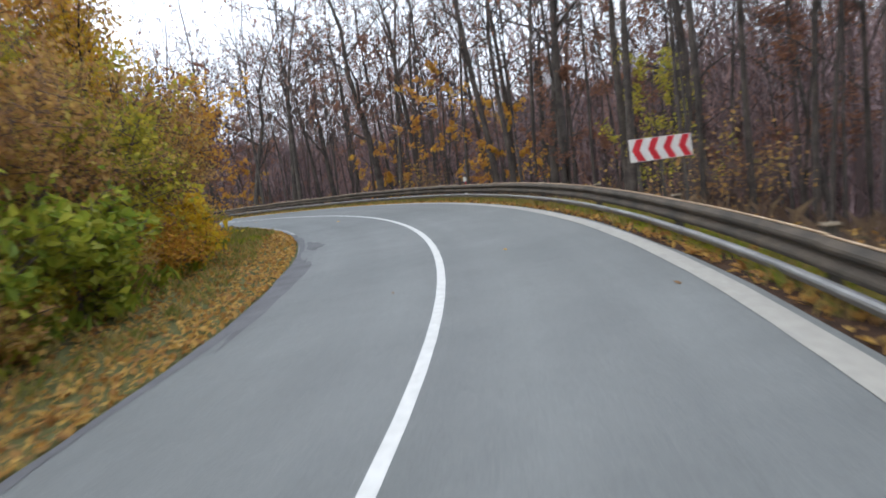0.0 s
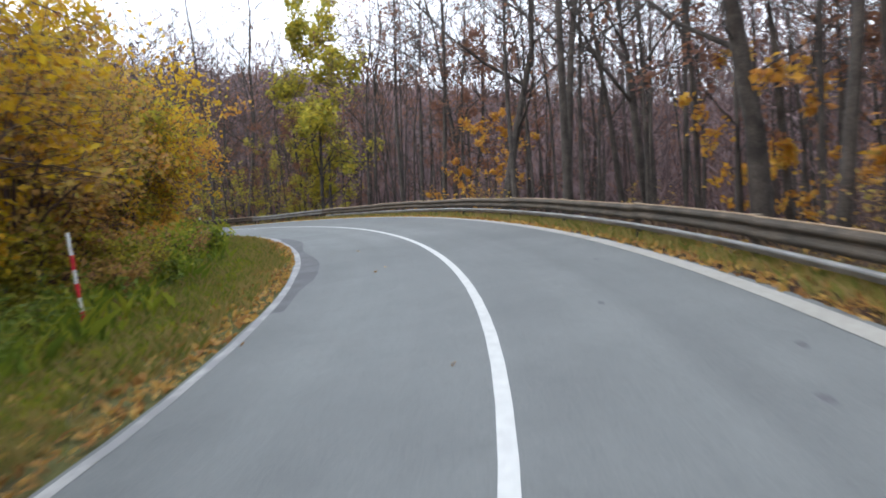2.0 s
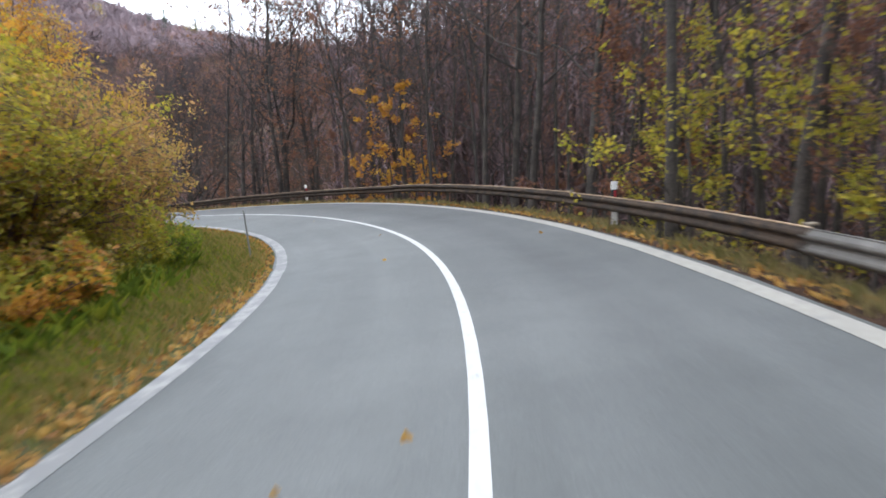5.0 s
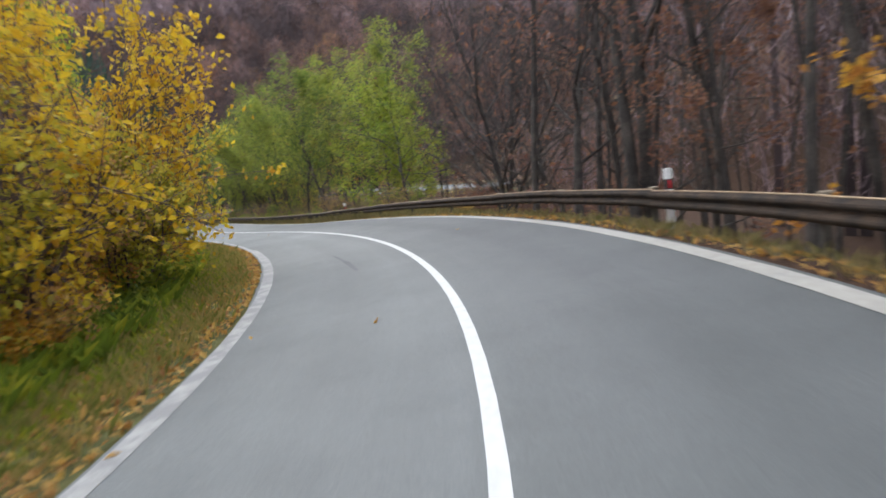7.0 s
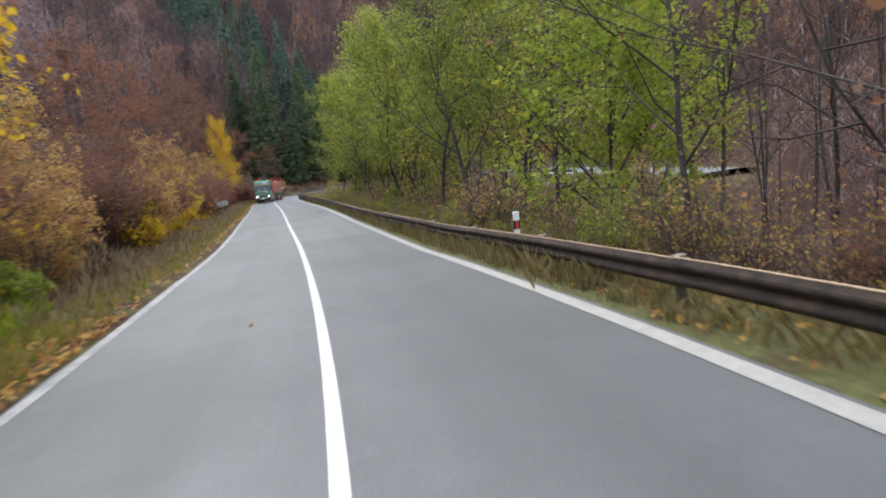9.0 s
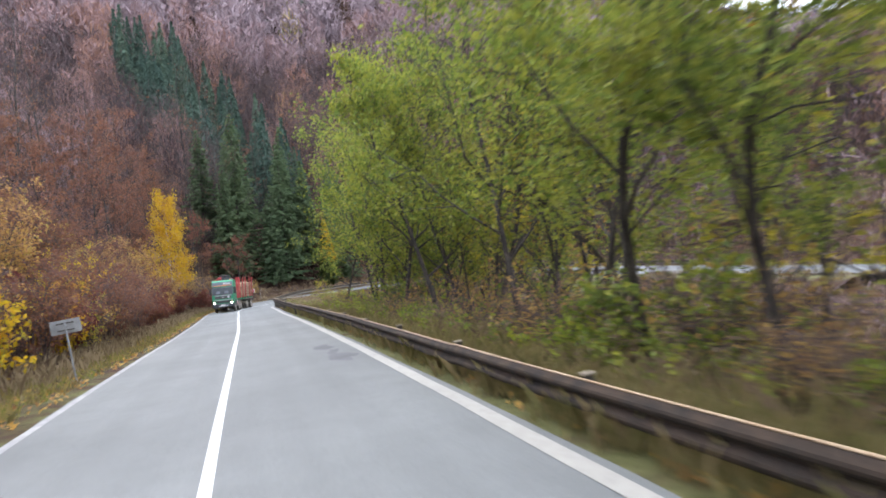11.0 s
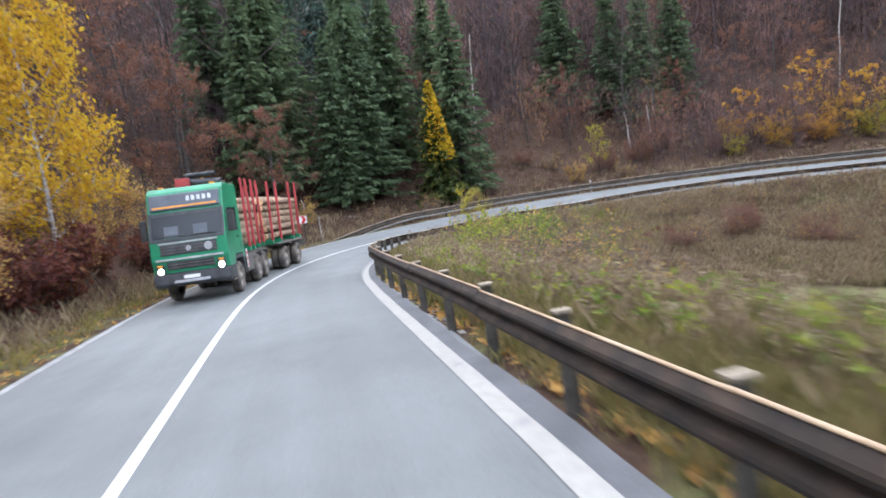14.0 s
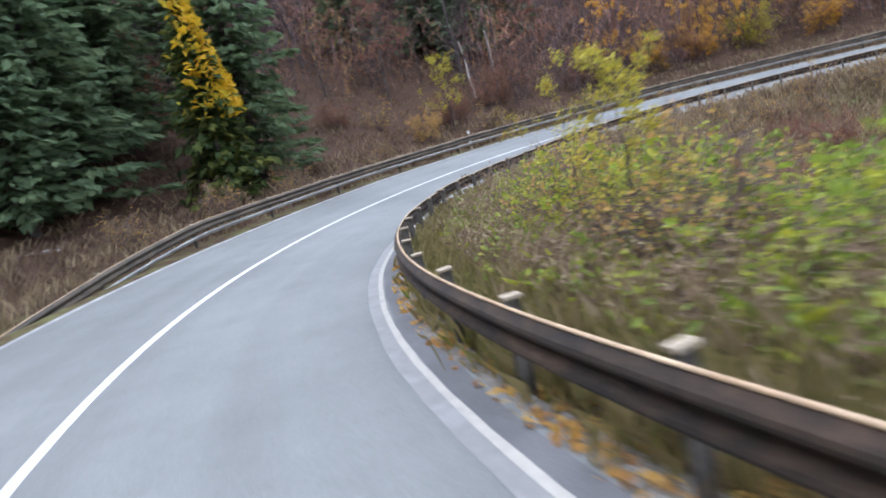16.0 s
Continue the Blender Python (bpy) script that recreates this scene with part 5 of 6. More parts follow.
    # bend across the ravine: spruces and brush outside, weeds and suckers inside
    for s, o, k, z in ((249.1, -12.0, 0, 1.0), (243.0, -14.5, 0, 0.98), (240.5, -13.0, 1, 0.9), (245.5, -20, 0, 1.05), (240, -22, 1, 1.1), (251, -22, 1, 1.0), (264, -21, 0, 0.85), (238.6, -17, 0, 1.1), (236.4, -15.5, 1, 1.0), (246.8, -17.5, 1, 1.1), (244.4, -18, 0, 1.1), (242, -25, 0, 1.2), (247.5, -27, 1, 1.2), (238, -24, 1, 1.15), (262.5, -23.5, 1, 0.95), (266, -22.5, 1, 1.0), (260, -27, 0, 1.0)):
        stand(SPRUCE[k], s, o, s * 71 % 360, z)
    row(RUSSET, 216, 233, 2.2, -12.8, 1.5, rng, (0.8, 1.2))
    for s, o, z in ((234.6, -11.4, 1.0), (233.4, -10.2, 0.8)):
        stand(RUSSET[int(s) % 2], s, o, s * 41 % 360, z)
    row(RUSSET + RUSSET + BARE, 212, 237, 2.4, -18, 2.5, rng, (1.2, 1.7))
    row(RUSSET, 212, 236, 3.0, -25, 2.5, rng, (1.3, 1.8))
    stand(LARCH[0], 246.5, -10.6, 0, 1.0)
    stand(OLIVE[0], 258.8, -10.8, 0, 0.75)
    for s, o, k, z in ((272.6, -14.5, ORANGE[1], 0.95), (275, -13.5, ORANGE[0], 1.05), (269, -14, ORANGE[0], 1.0), (278, -15, OLIVE[0], 1.0), (281, -13, ORANGE[0], 0.95), (286, -13, ORANGE[0], 0.9), (291, -14, OLIVE[0], 0.9), (266, -17, RUSSET[0], 0.7)):
        stand(k, s, o, s * 31 % 360, z)
    for k, (s, o, z) in enumerate(((268, -12.6, 0.6), (270.5, -13.4, 0.8), (273, -12.6, 0.75), (275.5, -13.2, 0.85), (278.5, -12.4, 0.7), (283, -12.8, 0.75), (288, -12.6, 0.7))):
        stand(B_ORANGE[0] if k % 3 else B_OLIVE[0], s, o, k * 61, z)
    row(BARE + RUSSET, 250, 306, 2.8, -18, 3.0, rng, (0.8, 1.15))
    row(BARE + BARE + RUSSET, 248, 304, 3.4, -25, 3.0, rng, (0.8, 1.2))
    row(BARE + RUSSET, 244, 306, 3.0, -33, 3.5, rng, (0.9, 1.3))
    row(BARE + RUSSET, 240, 304, 3.2, -42, 4.0, rng, (0.9, 1.3))
    row(BARE + RUSSET, 240, 304, 3.6, -54, 5.0, rng, (0.9, 1.3))
    row(B_TWIG + B_RUST, 252, 306, 2.4, -14, 2.0, rng, (0.5, 0.8))
    row(B_RUST + B_ORANGE, 264, 306, 3.0, -16.5, 2.0, rng, (0.5, 0.8))
    row(B_TWIG + B_TWIG + B_BROWN, 232, 262, 3.6, -8.6, 1.6, rng, (0.35, 0.6))
    row(B_SUCKER + B_TWIG, 203, 222, 1.9, 9.6, 1.8, rng, (0.35, 0.65))
    row(B_SUCKER + B_TWIG, 218, 236, 1.8, 8.4, 1.6, rng, (0.45, 0.75))
    row(B_SUCKER + B_TWIG, 212, 238, 2.0, 11.5, 1.8, rng, (0.5, 0.9))
    stand(OLIVE[0], 226.0, 6.6, 40, 0.42)
    stand(OLIVE[1], 229.0, 6.9, 140, 0.30)
    for k, (s, o, z) in enumerate(((217.5, 8.6, 0.75), (219.4, 7.4, 0.8), (221.0, 9.4, 0.95), (222.6, 7.0, 0.85), (224.2, 8.6, 1.0), (226.0, 7.4, 0.9), (227.6, 9.2, 1.05), (229.2, 7.0, 0.9), (230.8, 8.4, 1.0), (232.4, 6.8, 0.8), (234.2, 7.8, 0.9), (236.0, 6.6, 0.7))):
        stand(B_SUCKER[k % 2], s, o, k * 83, z)
    row(B_TWIG, 236, 288, 2.6, 8.0, 1.6, rng, (0.3, 0.55))
    row(B_TWIG + B_RUST, 238, 292, 3.0, 13.5, 3.0, rng, (0.35, 0.6))
    row(B_TWIG + B_CRIMSON, 240, 286, 4.2, 12.0, 2.0, rng, (0.3, 0.55))
    row(B_TWIG, 190, 214, 4.0, 12.0, 3.0, rng, (0.3, 0.5))


plant()


# ---- undergrowth: grass, dry weeds and fallen leaves, each kind one mass ----
MEADOW = [(*on_road([s], [o])[0][:2], r) for s, o, r in ((213, 17.5, 6.5), (221, 16, 5.0), (207, 20, 6.0), (217, 23, 6.0))]


def in_meadow(x, y):
    """Inside the mown hollow of the ravine."""
    d = np.minimum.reduce([np.hypot(x - a, y - b) - r for a, b, r in MEADOW])
    return d + 1.2 * ripple(x, y, 0.5) < 0


def tufts(name, label, mat, bands, blades, height, rng, width=0.012, bend=0.5, spread=0.10, mown=False):
    """Tufts of narrow bent blades on the ground within bands (s0, s1, o0, o1, number of tufts)."""
    P = []
    for s0, s1, o0, o1, n in bands:
        s, o = rng.uniform(s0, s1, n), rng.uniform(o0, o1, n)
        P.append(on_road(s, o))
    P = np.concatenate(P)
    keep = np.abs(nearest(P[:, 0], P[:, 1])[1]) > 3.5
    P = P[keep & (in_meadow(P[:, 0], P[:, 1]) == mown)]
    P[:, 2] = ground_z(P[:, 0], P[:, 1]) - 0.02
    n = len(P) * blades
    base = np.repeat(P, blades, 0) + np.concatenate([rng.normal(size=(n, 2)) * spread, np.zeros((n, 1))], 1)
    a = rng.uniform(0, 6.283, n)
    h = height * rng.uniform(0.45, 1.25, n)
    out = np.stack([np.cos(a), np.sin(a), np.zeros(n)], -1)
    side = np.stack([-np.sin(a), np.cos(a), np.zeros(n)], -1) * width * rng.uniform(0.6, 1.4, n)[:, None]
    up = np.array([0, 0, 1.0])
    mid = base + out * (h * bend * 0.25)[:, None] + up * (h * 0.6)[:, None]
    tip = base + out * (h * bend * rng.uniform(0.5, 1.2, n))[:, None] + up * h[:, None]
    v = np.stack([base - side, base + side, mid + side * 0.8, tip, mid - side * 0.8], 1).reshape(-1, 3)
    i = np.arange(n)[:, None] * 5
    f = [list(q) for q in (i + np.array([[0, 1, 2, 3, 4]])).tolist()]
    tagged(new(name, mesh_from(name, v, f, False, mat)), label, "grass", "", "stuff")


def stalks(name, label, mat, bands, leaves, height, size, rng):
    """Upright herbs: small leaves and seed heads strung along thin unseen stems."""
    P = np.concatenate([on_road(rng.uniform(a, b, n), rng.uniform(c, d, n)) for a, b, c, d, n in bands])
    P = P[(np.abs(nearest(P[:, 0], P[:, 1])[1]) > 4.2) & ~in_meadow(P[:, 0], P[:, 1])]
    P[:, 2] = ground_z(P[:, 0], P[:, 1])
    n = len(P)
    h = height * rng.uniform(0.45, 1.3, n)
    lean = rng.normal(size=(n, 2)) * 0.12
    u = rng.uniform(0.05, 1.0, (n, leaves)) ** 0.7
    c = np.repeat(P[:, None], leaves, 1) + np.concatenate([lean[:, None] * (u * h[:, None])[..., None] + rng.normal(size=(n, leaves, 2)) * 0.07, (u * h[:, None])[..., None]], -1)
    tagged(new(name, leaf_mesh(name, c.reshape(-1, 3), size, rng, mat, 0.2, 2.2)), label, "weeds", "", "stuff")


def fallen(name, label, mat, bands, size, rng):
    P = []
    for s0, s1, o0, o1, n in bands:
        s = rng.uniform(s0, s1, n)
        o = o0 + (o1 - o0) * rng.uniform(0, 1, n) ** 1.2
        P.append(on_road(s, o))
    P = np.concatenate(P)
    s, o = nearest(P[:, 0], P[:, 1])
    on = np.abs(o) < 3.35
    P[:, 2] = np.where(on, on_road(s, o)[:, 2] + 0.012, ground_z(P[:, 0], P[:, 1]) + 0.02 + rng.uniform(0, 0.05, len(P)))
    tagged(new(name, leaf_mesh(name, P, size, rng, mat, 0.85, 1.4)), label, "leaf litter", "", "stuff")


def undergrow():
    rng = np.random.default_rng(91)
    tufts("verge_grass", "short green and yellowing verge grass", M_GRASS,
          [(-8, 30, -6.5, -4.2, 500), (24, 124, -6.0, -3.35, 5200), (-10, 62, 3.5, 4.6, 1700), (124, 228, -5.4, -3.3, 900), (188, 262, 3.85, 5.2, 900)], 7, 0.22, rng, 0.009, 0.6, 0.09)
    tufts("roadside_grass", "short tan and greenish grass beside the rail", M_RAVINE, [(62, 116, 3.6, 5.4, 1400), (116, 200, 3.55, 5.2, 2600), (188, 262, 3.85, 5.2, 3400), (124, 228, -5.4, -3.3, 900)], 7, 0.22, rng, 0.009, 0.6, 0.09)
    tufts("dry_weeds", "tall dry straw-coloured weeds", M_STRAW,
          [(124, 232, -7.5, -4.2, 900), (186, 290, 4.6, 9, 2400), (195, 290, 9, 14, 2200), (223, 290, 14, 18, 1500), (160, 197, 9, 42, 1000), (150, 225, 42, 75, 1600), (222, 300, 18, 28, 1300), (232, 300, -9.5, -4.5, 450), (232, 306, -16, -9, 350)], 10, 0.52, rng, 0.0032, 0.4, 0.2)
    tufts("low_weeds", "brown and purple withered herbs", M_WEED,
          [(124, 232, -14, -5, 1500), (190, 290, 5, 14, 3600), (223, 290, 14, 18, 900), (160, 198, 9, 42, 1100), (226, 306, -24, -4.6, 5200), (222, 300, 18, 28, 900), (-10, 60, 4.8, 14, 900), (124, 190, 5.2, 12, 900)], 8, 0.40, rng, 0.007, 0.8, 0.2)
    tufts("green_herbs", "green nettles and herbs along the hedge", M_L_LIME,
          [(26, 124, -6.6, -5.2, 600), (94, 126, -6.6, -4.9, 450), (-8, 26, -6.6, -5.6, 150), (205, 250, 5.0, 11, 700), (186, 206, 9, 22, 260)], 9, 0.42, rng, 0.035, 0.9, 0.16)
    tufts("ravine_grass", "tall greenish grass going yellow in the ravine", M_RAVINE, [(186, 256, 4.6, 12, 4200), (160, 198, 10, 42, 900), (222, 300, 17, 28, 900), (124, 190, 4.6, 8.5, 700)], 11, 0.42, rng, 0.003, 0.45, 0.24)
    tufts("rail_grass", "tall tan and green grass under the guardrail", M_RAVINE, [(184, 262, 3.95, 4.8, 2200), (120, 190, 3.6, 4.6, 1800)], 9, 0.42, rng, 0.004, 0.5, 0.14)
    tufts("hedge_grass", "short fresh green grass under the hedge", M_L_LIME, [(22, 124, -6.0, -4.1, 5200), (-10, 14, 3.55, 4.5, 700)], 6, 0.17, rng, 0.010, 0.7, 0.09)
    tufts("meadow_grass", "short pale green meadow grass in the ravine", M_MEADOW, [(198, 232, 8, 34, 26000)], 6, 0.13, rng, 0.010, 0.9, 0.16, True)
    stalks("brown_stalks", "brown and purple seed stalks of withered herbs", M_WEED, [(186, 262, 4.7, 9, 2600), (186, 262, 9, 14, 1800), (236, 292, 4.8, 14, 2200), (124, 190, 4.8, 9, 800)], 18, 0.85, 0.035, rng)
    stalks("tan_stalks", "tan withered stalks", M_STRAW, [(186, 262, 4.7, 9, 1500), (186, 262, 9, 14, 1000), (236, 292, 4.8, 14, 1500)], 14, 0.75, 0.03, rng)
    stalks("green_stalks", "leafy green and yellowing herbs", M_L_GREEN, [(186, 250, 4.7, 8, 900), (205, 245, 7, 13, 900), (124, 190, 4.8, 9, 700), (26, 124, -6.8, -5.4, 900)], 16, 0.6, 0.055, rng)
    fallen("fallen_leaves", "fallen brown and yellow leaves on the verge", M_LITTER,
           [(-10, 24, -3.2, -7.0, 9000), (24, 124, -3.2, -5.6, 9000), (24, 124, -3.2, -4.6, 4500), (-10, 64, 3.3, 4.7, 7500), (64, 112, 3.45, 5.4, 3200), (112, 190, 3.5, 5.0, 1600), (124, 228, -3.2, -5.5, 2500), (188, 250, 3.6, 4.9, 4600), (-10, 112, 5, 12, 5000), (-10, 126, -3.1, 3.1, 24)], 0.085, rng)


undergrow()


def loose_stones():
    """Crumbled asphalt and stones along the broken shoulder, one mass of small lumps."""
    rng = np.random.default_rng(63)
    n = 900
    s = rng.uniform(200, 262, n)
    o = knot(RIGHT, s) + 0.30 + np.abs(rng.normal(size=n)) * 0.20
    P = on_road(s, o)
    P[:, 2] = ground_z(P[:, 0], P[:, 1]) + 0.015
    lump = np.array([(1, 0, 0), (0, 1, 0), (-1, 0, 0), (0, -1, 0), (0, 0, 0.8), (0, 0, -0.8)], float)
    tri = np.array([(0, 1, 4), (1, 2, 4), (2, 3, 4), (3, 0, 4), (1, 0, 5), (2, 1, 5), (3, 2, 5), (0, 3, 5)])
    size = 0.018 + 0.05 * rng.uniform(size=n) ** 3
    v = P[:, None] + lump[None] * size[:, None, None] * rng.uniform(0.6, 1.3, (n, 6, 3))
    f = (np.arange(n)[:, None, None] * 6 + tri[None]).reshape(-1, 3)
    tagged(new("loose_stones", mesh_from("loose_stones", v, f.tolist(), False, M_STONE)), "pale crumbled stones along the road's broken shoulder", "gravel", "", "stuff")


loose_stones()

# ---- roadside furniture ----
def chevron_board(label, s, o, turn, width, high, bottom, point, posts, tilt=0.0):
    """A white board with red arrowheads on round posts; point is -1 for arrows to its left."""
    p = on_road([s], [o])[0]
    z = float(ground_z(np.array([p[0]]), np.array([p[1]]))[0])
    bottom = bottom + p[2] - z
    root = thing("chevron_sign", label, "road sign", at=pose(p[0], p[1], z, 0, tilt, turn))
    bm = bmesh.new()
    box_bm(bm, 0, 0, bottom + high / 2, width, 0.022, high, 0.006)
    board = part("board", bm, M_SIGNWHITE, root)
    n = 4
    w = width / n
    for k in range(n):
        x0 = -width / 2 + (k + 0.12) * w
        q = 0.46 * w
        xs = [(x0 + 0.34 * w, 1), (x0 + 0.34 * w + q, 1), (x0 + q, 0.5), (x0 + 0.34 * w + q, 0), (x0 + 0.34 * w, 0), (x0, 0.5)]
        if point > 0:
            xs = [(-x, h) for x, h in xs][::-1]
        vv = [(x, -0.0135, bottom + 0.012 + h * (high - 0.024)) for x, h in xs]
        vb = [(x, -0.0105, h) for x, _, h in vv]
        m = len(vv)
        f = [tuple(range(m))] + [(i, i + m, (i + 1) % m + m, (i + 1) % m) for i in range(m)]
        part("chevron", mesh_from("chevron", vv + vb, f, False, M_RED), None, board, "red arrowhead")
    for x in posts:
        bm = bmesh.new()
        cyl_bm(bm, (x, 0.045, -0.35), (x, 0.045, bottom + high * 0.9), 0.03, 0.03, 12)
        part("post", bm, M_POST, root)
        for zz in (0.25, 0.75):
            bm = bmesh.new()
            box_bm(bm, x, 0.03, bottom + high * zz, 0.09, 0.05, 0.03, 0.004)
            part("clamp", bm, M_POST, root)
    return root


chevron_board("white board with red arrowheads standing behind the guardrail", 12.4, 5.35, heading(12.4) + 14, 1.65, 0.50, 1.02, -1, (-0.62, 0.0, 0.62), -1.5)
chevron_board("white board with red arrowheads on two leaning posts", 230.0, -5.35, heading(214) - 8, 1.58, 0.44, 1.30, 1, (-0.55, 0.58), 1.0)


def delineator(label, s, o, high, ground=True):
    p = on_road([s], [o])[0]
    z = float(ground_z(np.array([p[0]]), np.array([p[1]]))[0])
    top = p[2] + high
    root = thing("delineator_post", label, "marker post", "delineator posts", pose(p[0], p[1], z, 0, 0, heading(s)))
    H = top - z
    bm = bmesh.new()
    box_bm(bm, 0, 0, H / 2 - 0.15, 0.12, 0.08, H + 0.3, 0.02)
    body = part("post", bm, M_WHITE, root)
    bm = bmesh.new()
    box_bm(bm, 0, 0, H - 0.27, 0.124, 0.084, 0.20, 0.02)
    part("band", bm, M_BLACK, body, "black band")
    bm = bmesh.new()
    box_bm(bm, 0, -0.043, H - 0.27, 0.05, 0.006, 0.14, 0.002)
    part("reflector", bm, M_RED if o > 0 else M_SIGNWHITE, body, "small reflector")
    return root


for s, o, h in ((23.9, 4.25, 0.92), (76.5, 4.35, 0.90), (98.1, 4.3, 0.95), (256.0, -4.9, 0.95), (124.5, 4.3, 0.9)):
    delineator("white delineator post with black band behind the rail", s, o, h)


def thin_pole(name, label, category, s, o, high, r, mat, tilt=(0, 0), bands=0):
    p = on_road([s], [o])[0]
    z = float(ground_z(np.array([p[0]]), np.array([p[1]]))[0])
    root = thing(name, label, category, at=pose(p[0], p[1], z, tilt[0], tilt[1], heading(s)))
    bm = bmesh.new()
    cyl_bm(bm, (0, 0, -0.3), (0, 0, high), r, r * 0.9, 10)
    pole = part("pole", bm, mat, root)
    for k in range(bands):
        bm = bmesh.new()
        z0 = high * (0.12 + 0.80 * k / bands)
        cyl_bm(bm, (0, 0, z0), (0, 0, z0 + high * 0.40 / bands), r + 0.003, r + 0.003, 10)
        part("band", bm, M_RED, pole, "red band")
    return root


thin_pole("snow_pole", "red and white snow pole at the hedge foot", "marker pole", 32.6, -5.5, 1.5, 0.024, M_WHITE, (2, -4), 3)
thin_pole("marker_pole", "thin grey marker pole in the grass", "marker pole", 80.3, -3.75, 1.25, 0.025, M_GALV, (0, -3))
thin_pole("wooden_stake", "grey weathered wooden stake in the brush", "stake", 231.6, -4.8, 1.7, 0.035, M_PALEBARK, (0, -1.5))


def traffic_sign_back(s, o):
    p = on_road([s], [o])[0]
    z = float(ground_z(np.array([p[0]]), np.array([p[1]]))[0])
    root = thing("traffic_sign", "small grey sign plate seen from behind on a thin post", "road sign", at=pose(p[0], p[1], z, 0, -5, heading(s)))
    bm = bmesh.new()
    cyl_bm(bm, (0, 0, -0.3), (0, 0, 1.62), 0.025, 0.025, 10)
    part("post", bm, M_GALV, root)
    bm = bmesh.new()
    box_bm(bm, 0, 0.035, 1.45, 0.72, 0.012, 0.36, 0.004)
    part("plate", bm, M_GALV, root, "bare grey sheet metal back")
    for zz in (1.36, 1.54):
        bm = bmesh.new()
        box_bm(bm, 0, 0.02, zz, 0.40, 0.03, 0.03, 0.004)
        part("bracket", bm, M_POST, root)


traffic_sign_back(159.5, -3.85)


def dead_stem(label, s, o, length, r, lean, turn):
    """A broken pale trunk, standing or lying."""
    p = on_road([s], [o])[0]
    z = float(ground_z(np.array([p[0]]), np.array([p[1]]))[0])
    rng = np.random.default_rng(int(s * 10))
    t = Tubes()
    pts = [(rng.normal() * 0.04, rng.normal() * 0.04, -0.2 + (length + 0.2) * k / 5) for k in range(6)]
    t.add(pts, [r * 1.15, r, r * 0.9, r * 0.8, r * 0.7, r * 0.55], 8)
    for k in range(3):
        b = np.array(pts[2 + k])
        t.add([b, b + rng.normal(size=3) * 0.25 + [0, 0, 0.15]], [r * 0.25, r * 0.08], 4)
    ob = new("dead_trunk", t.mesh("dead_trunk", M_PALEBARK))
    ob.matrix_basis = pose(p[0], p[1], z + (0.12 if lean > 60 else 0), lean, 0, turn)
    tagged(ob, label, "dead wood", "dead wood")


dead_stem("pale broken tree stump standing in the brush", 236.5, -11.5, 1.7, 0.11, 6, 40)
dead_stem("pale fallen log lying in the brush", 239.5, -10.6, 2.6, 0.08, 84, 60)
dead_stem("pale fallen log lying in the brush", 238.0, -11.4, 2.2, 0.07, 86, 100)
for k, (s, o) in enumerate(((262, -15), (263.5, -15.6), (274, -22), (277, -23), (254, -24))):
    dead_stem("tall pale dead trunk on the slope", s, o, 4.2 if k < 2 else 11, 0.09, 5, 70 * k)


# ---- the log truck ----
M_GREEN_PAINT = mottled("green_truck_paint", (0.016, 0.19, 0.09), (0.022, 0.25, 0.12), 1.2, 0.32, 0, 12, 0.10, 0.03)
M_DARK = mottled("dark_grey_plastic", (0.03, 0.032, 0.036), (0.06, 0.062, 0.066), 4, 0.6, 0, 40, 0.2, 0.1)
M_CHASSIS = mottled("dusty_chassis_steel", (0.07, 0.065, 0.058), (0.16, 0.145, 0.125), 4, 0.85, 0.1, 30, 0.3, 0.2)
M_RUBBER = mottled("muddy_tyre_rubber", (0.05, 0.045, 0.04), (0.17, 0.145, 0.115), 3, 0.9, 0, 30, 0.3, 0.4)
M_HUB = mottled("dusty_wheel_steel", (0.16, 0.14, 0.12), (0.28, 0.25, 0.21), 5, 0.8, 0.2, 30, 0.25, 0.2)
M_STAKE = mottled("red_stake_paint", (0.30, 0.03, 0.035), (0.42, 0.05, 0.05), 3, 0.55, 0, 25, 0.2, 0.1)
M_SILVER = mottled("silver_trim", (0.42, 0.43, 0.44), (0.55, 0.56, 0.57), 4, 0.4, 0.5, 30, 0.1, 0.04)
M_VISOR = mottled("blue_grey_visor", (0.06, 0.07, 0.085), (0.10, 0.115, 0.135), 2, 0.35, 0, 20, 0.1, 0.02)
M_AMBER = mottled("amber_plastic", (0.65, 0.24, 0.02), (0.75, 0.30, 0.03), 4, 0.35, 0, 30, 0.1, 0.03)
M_LOGBARK = mottled("flaking_log_bark", (0.13, 0.085, 0.055), (0.40, 0.28, 0.18), 5, 0.95, 0, 40, 0.4, 0.6, 0.01)
M_CRANE = mottled("greasy_black_crane_steel", (0.025, 0.027, 0.032), (0.06, 0.06, 0.065), 4, 0.5, 0.3, 30, 0.2, 0.1)


def make_cut_wood():
    m, nt, b = material("fresh_cut_wood", 0.8)
    v = coords(nt)
    rings = nd(nt, "ShaderNodeTexNoise", Scale=14.0, Detail=4.0)
    nt.links.new(v, rings.inputs["Vector"])
    c = ramp(nt, rings.outputs[0], [(0.3, (0.42, 0.24, 0.12)), (0.5, (0.60, 0.40, 0.22)), (0.7, (0.68, 0.48, 0.28))])
    nt.links.new(c, b.inputs["Base Color"])
    return m


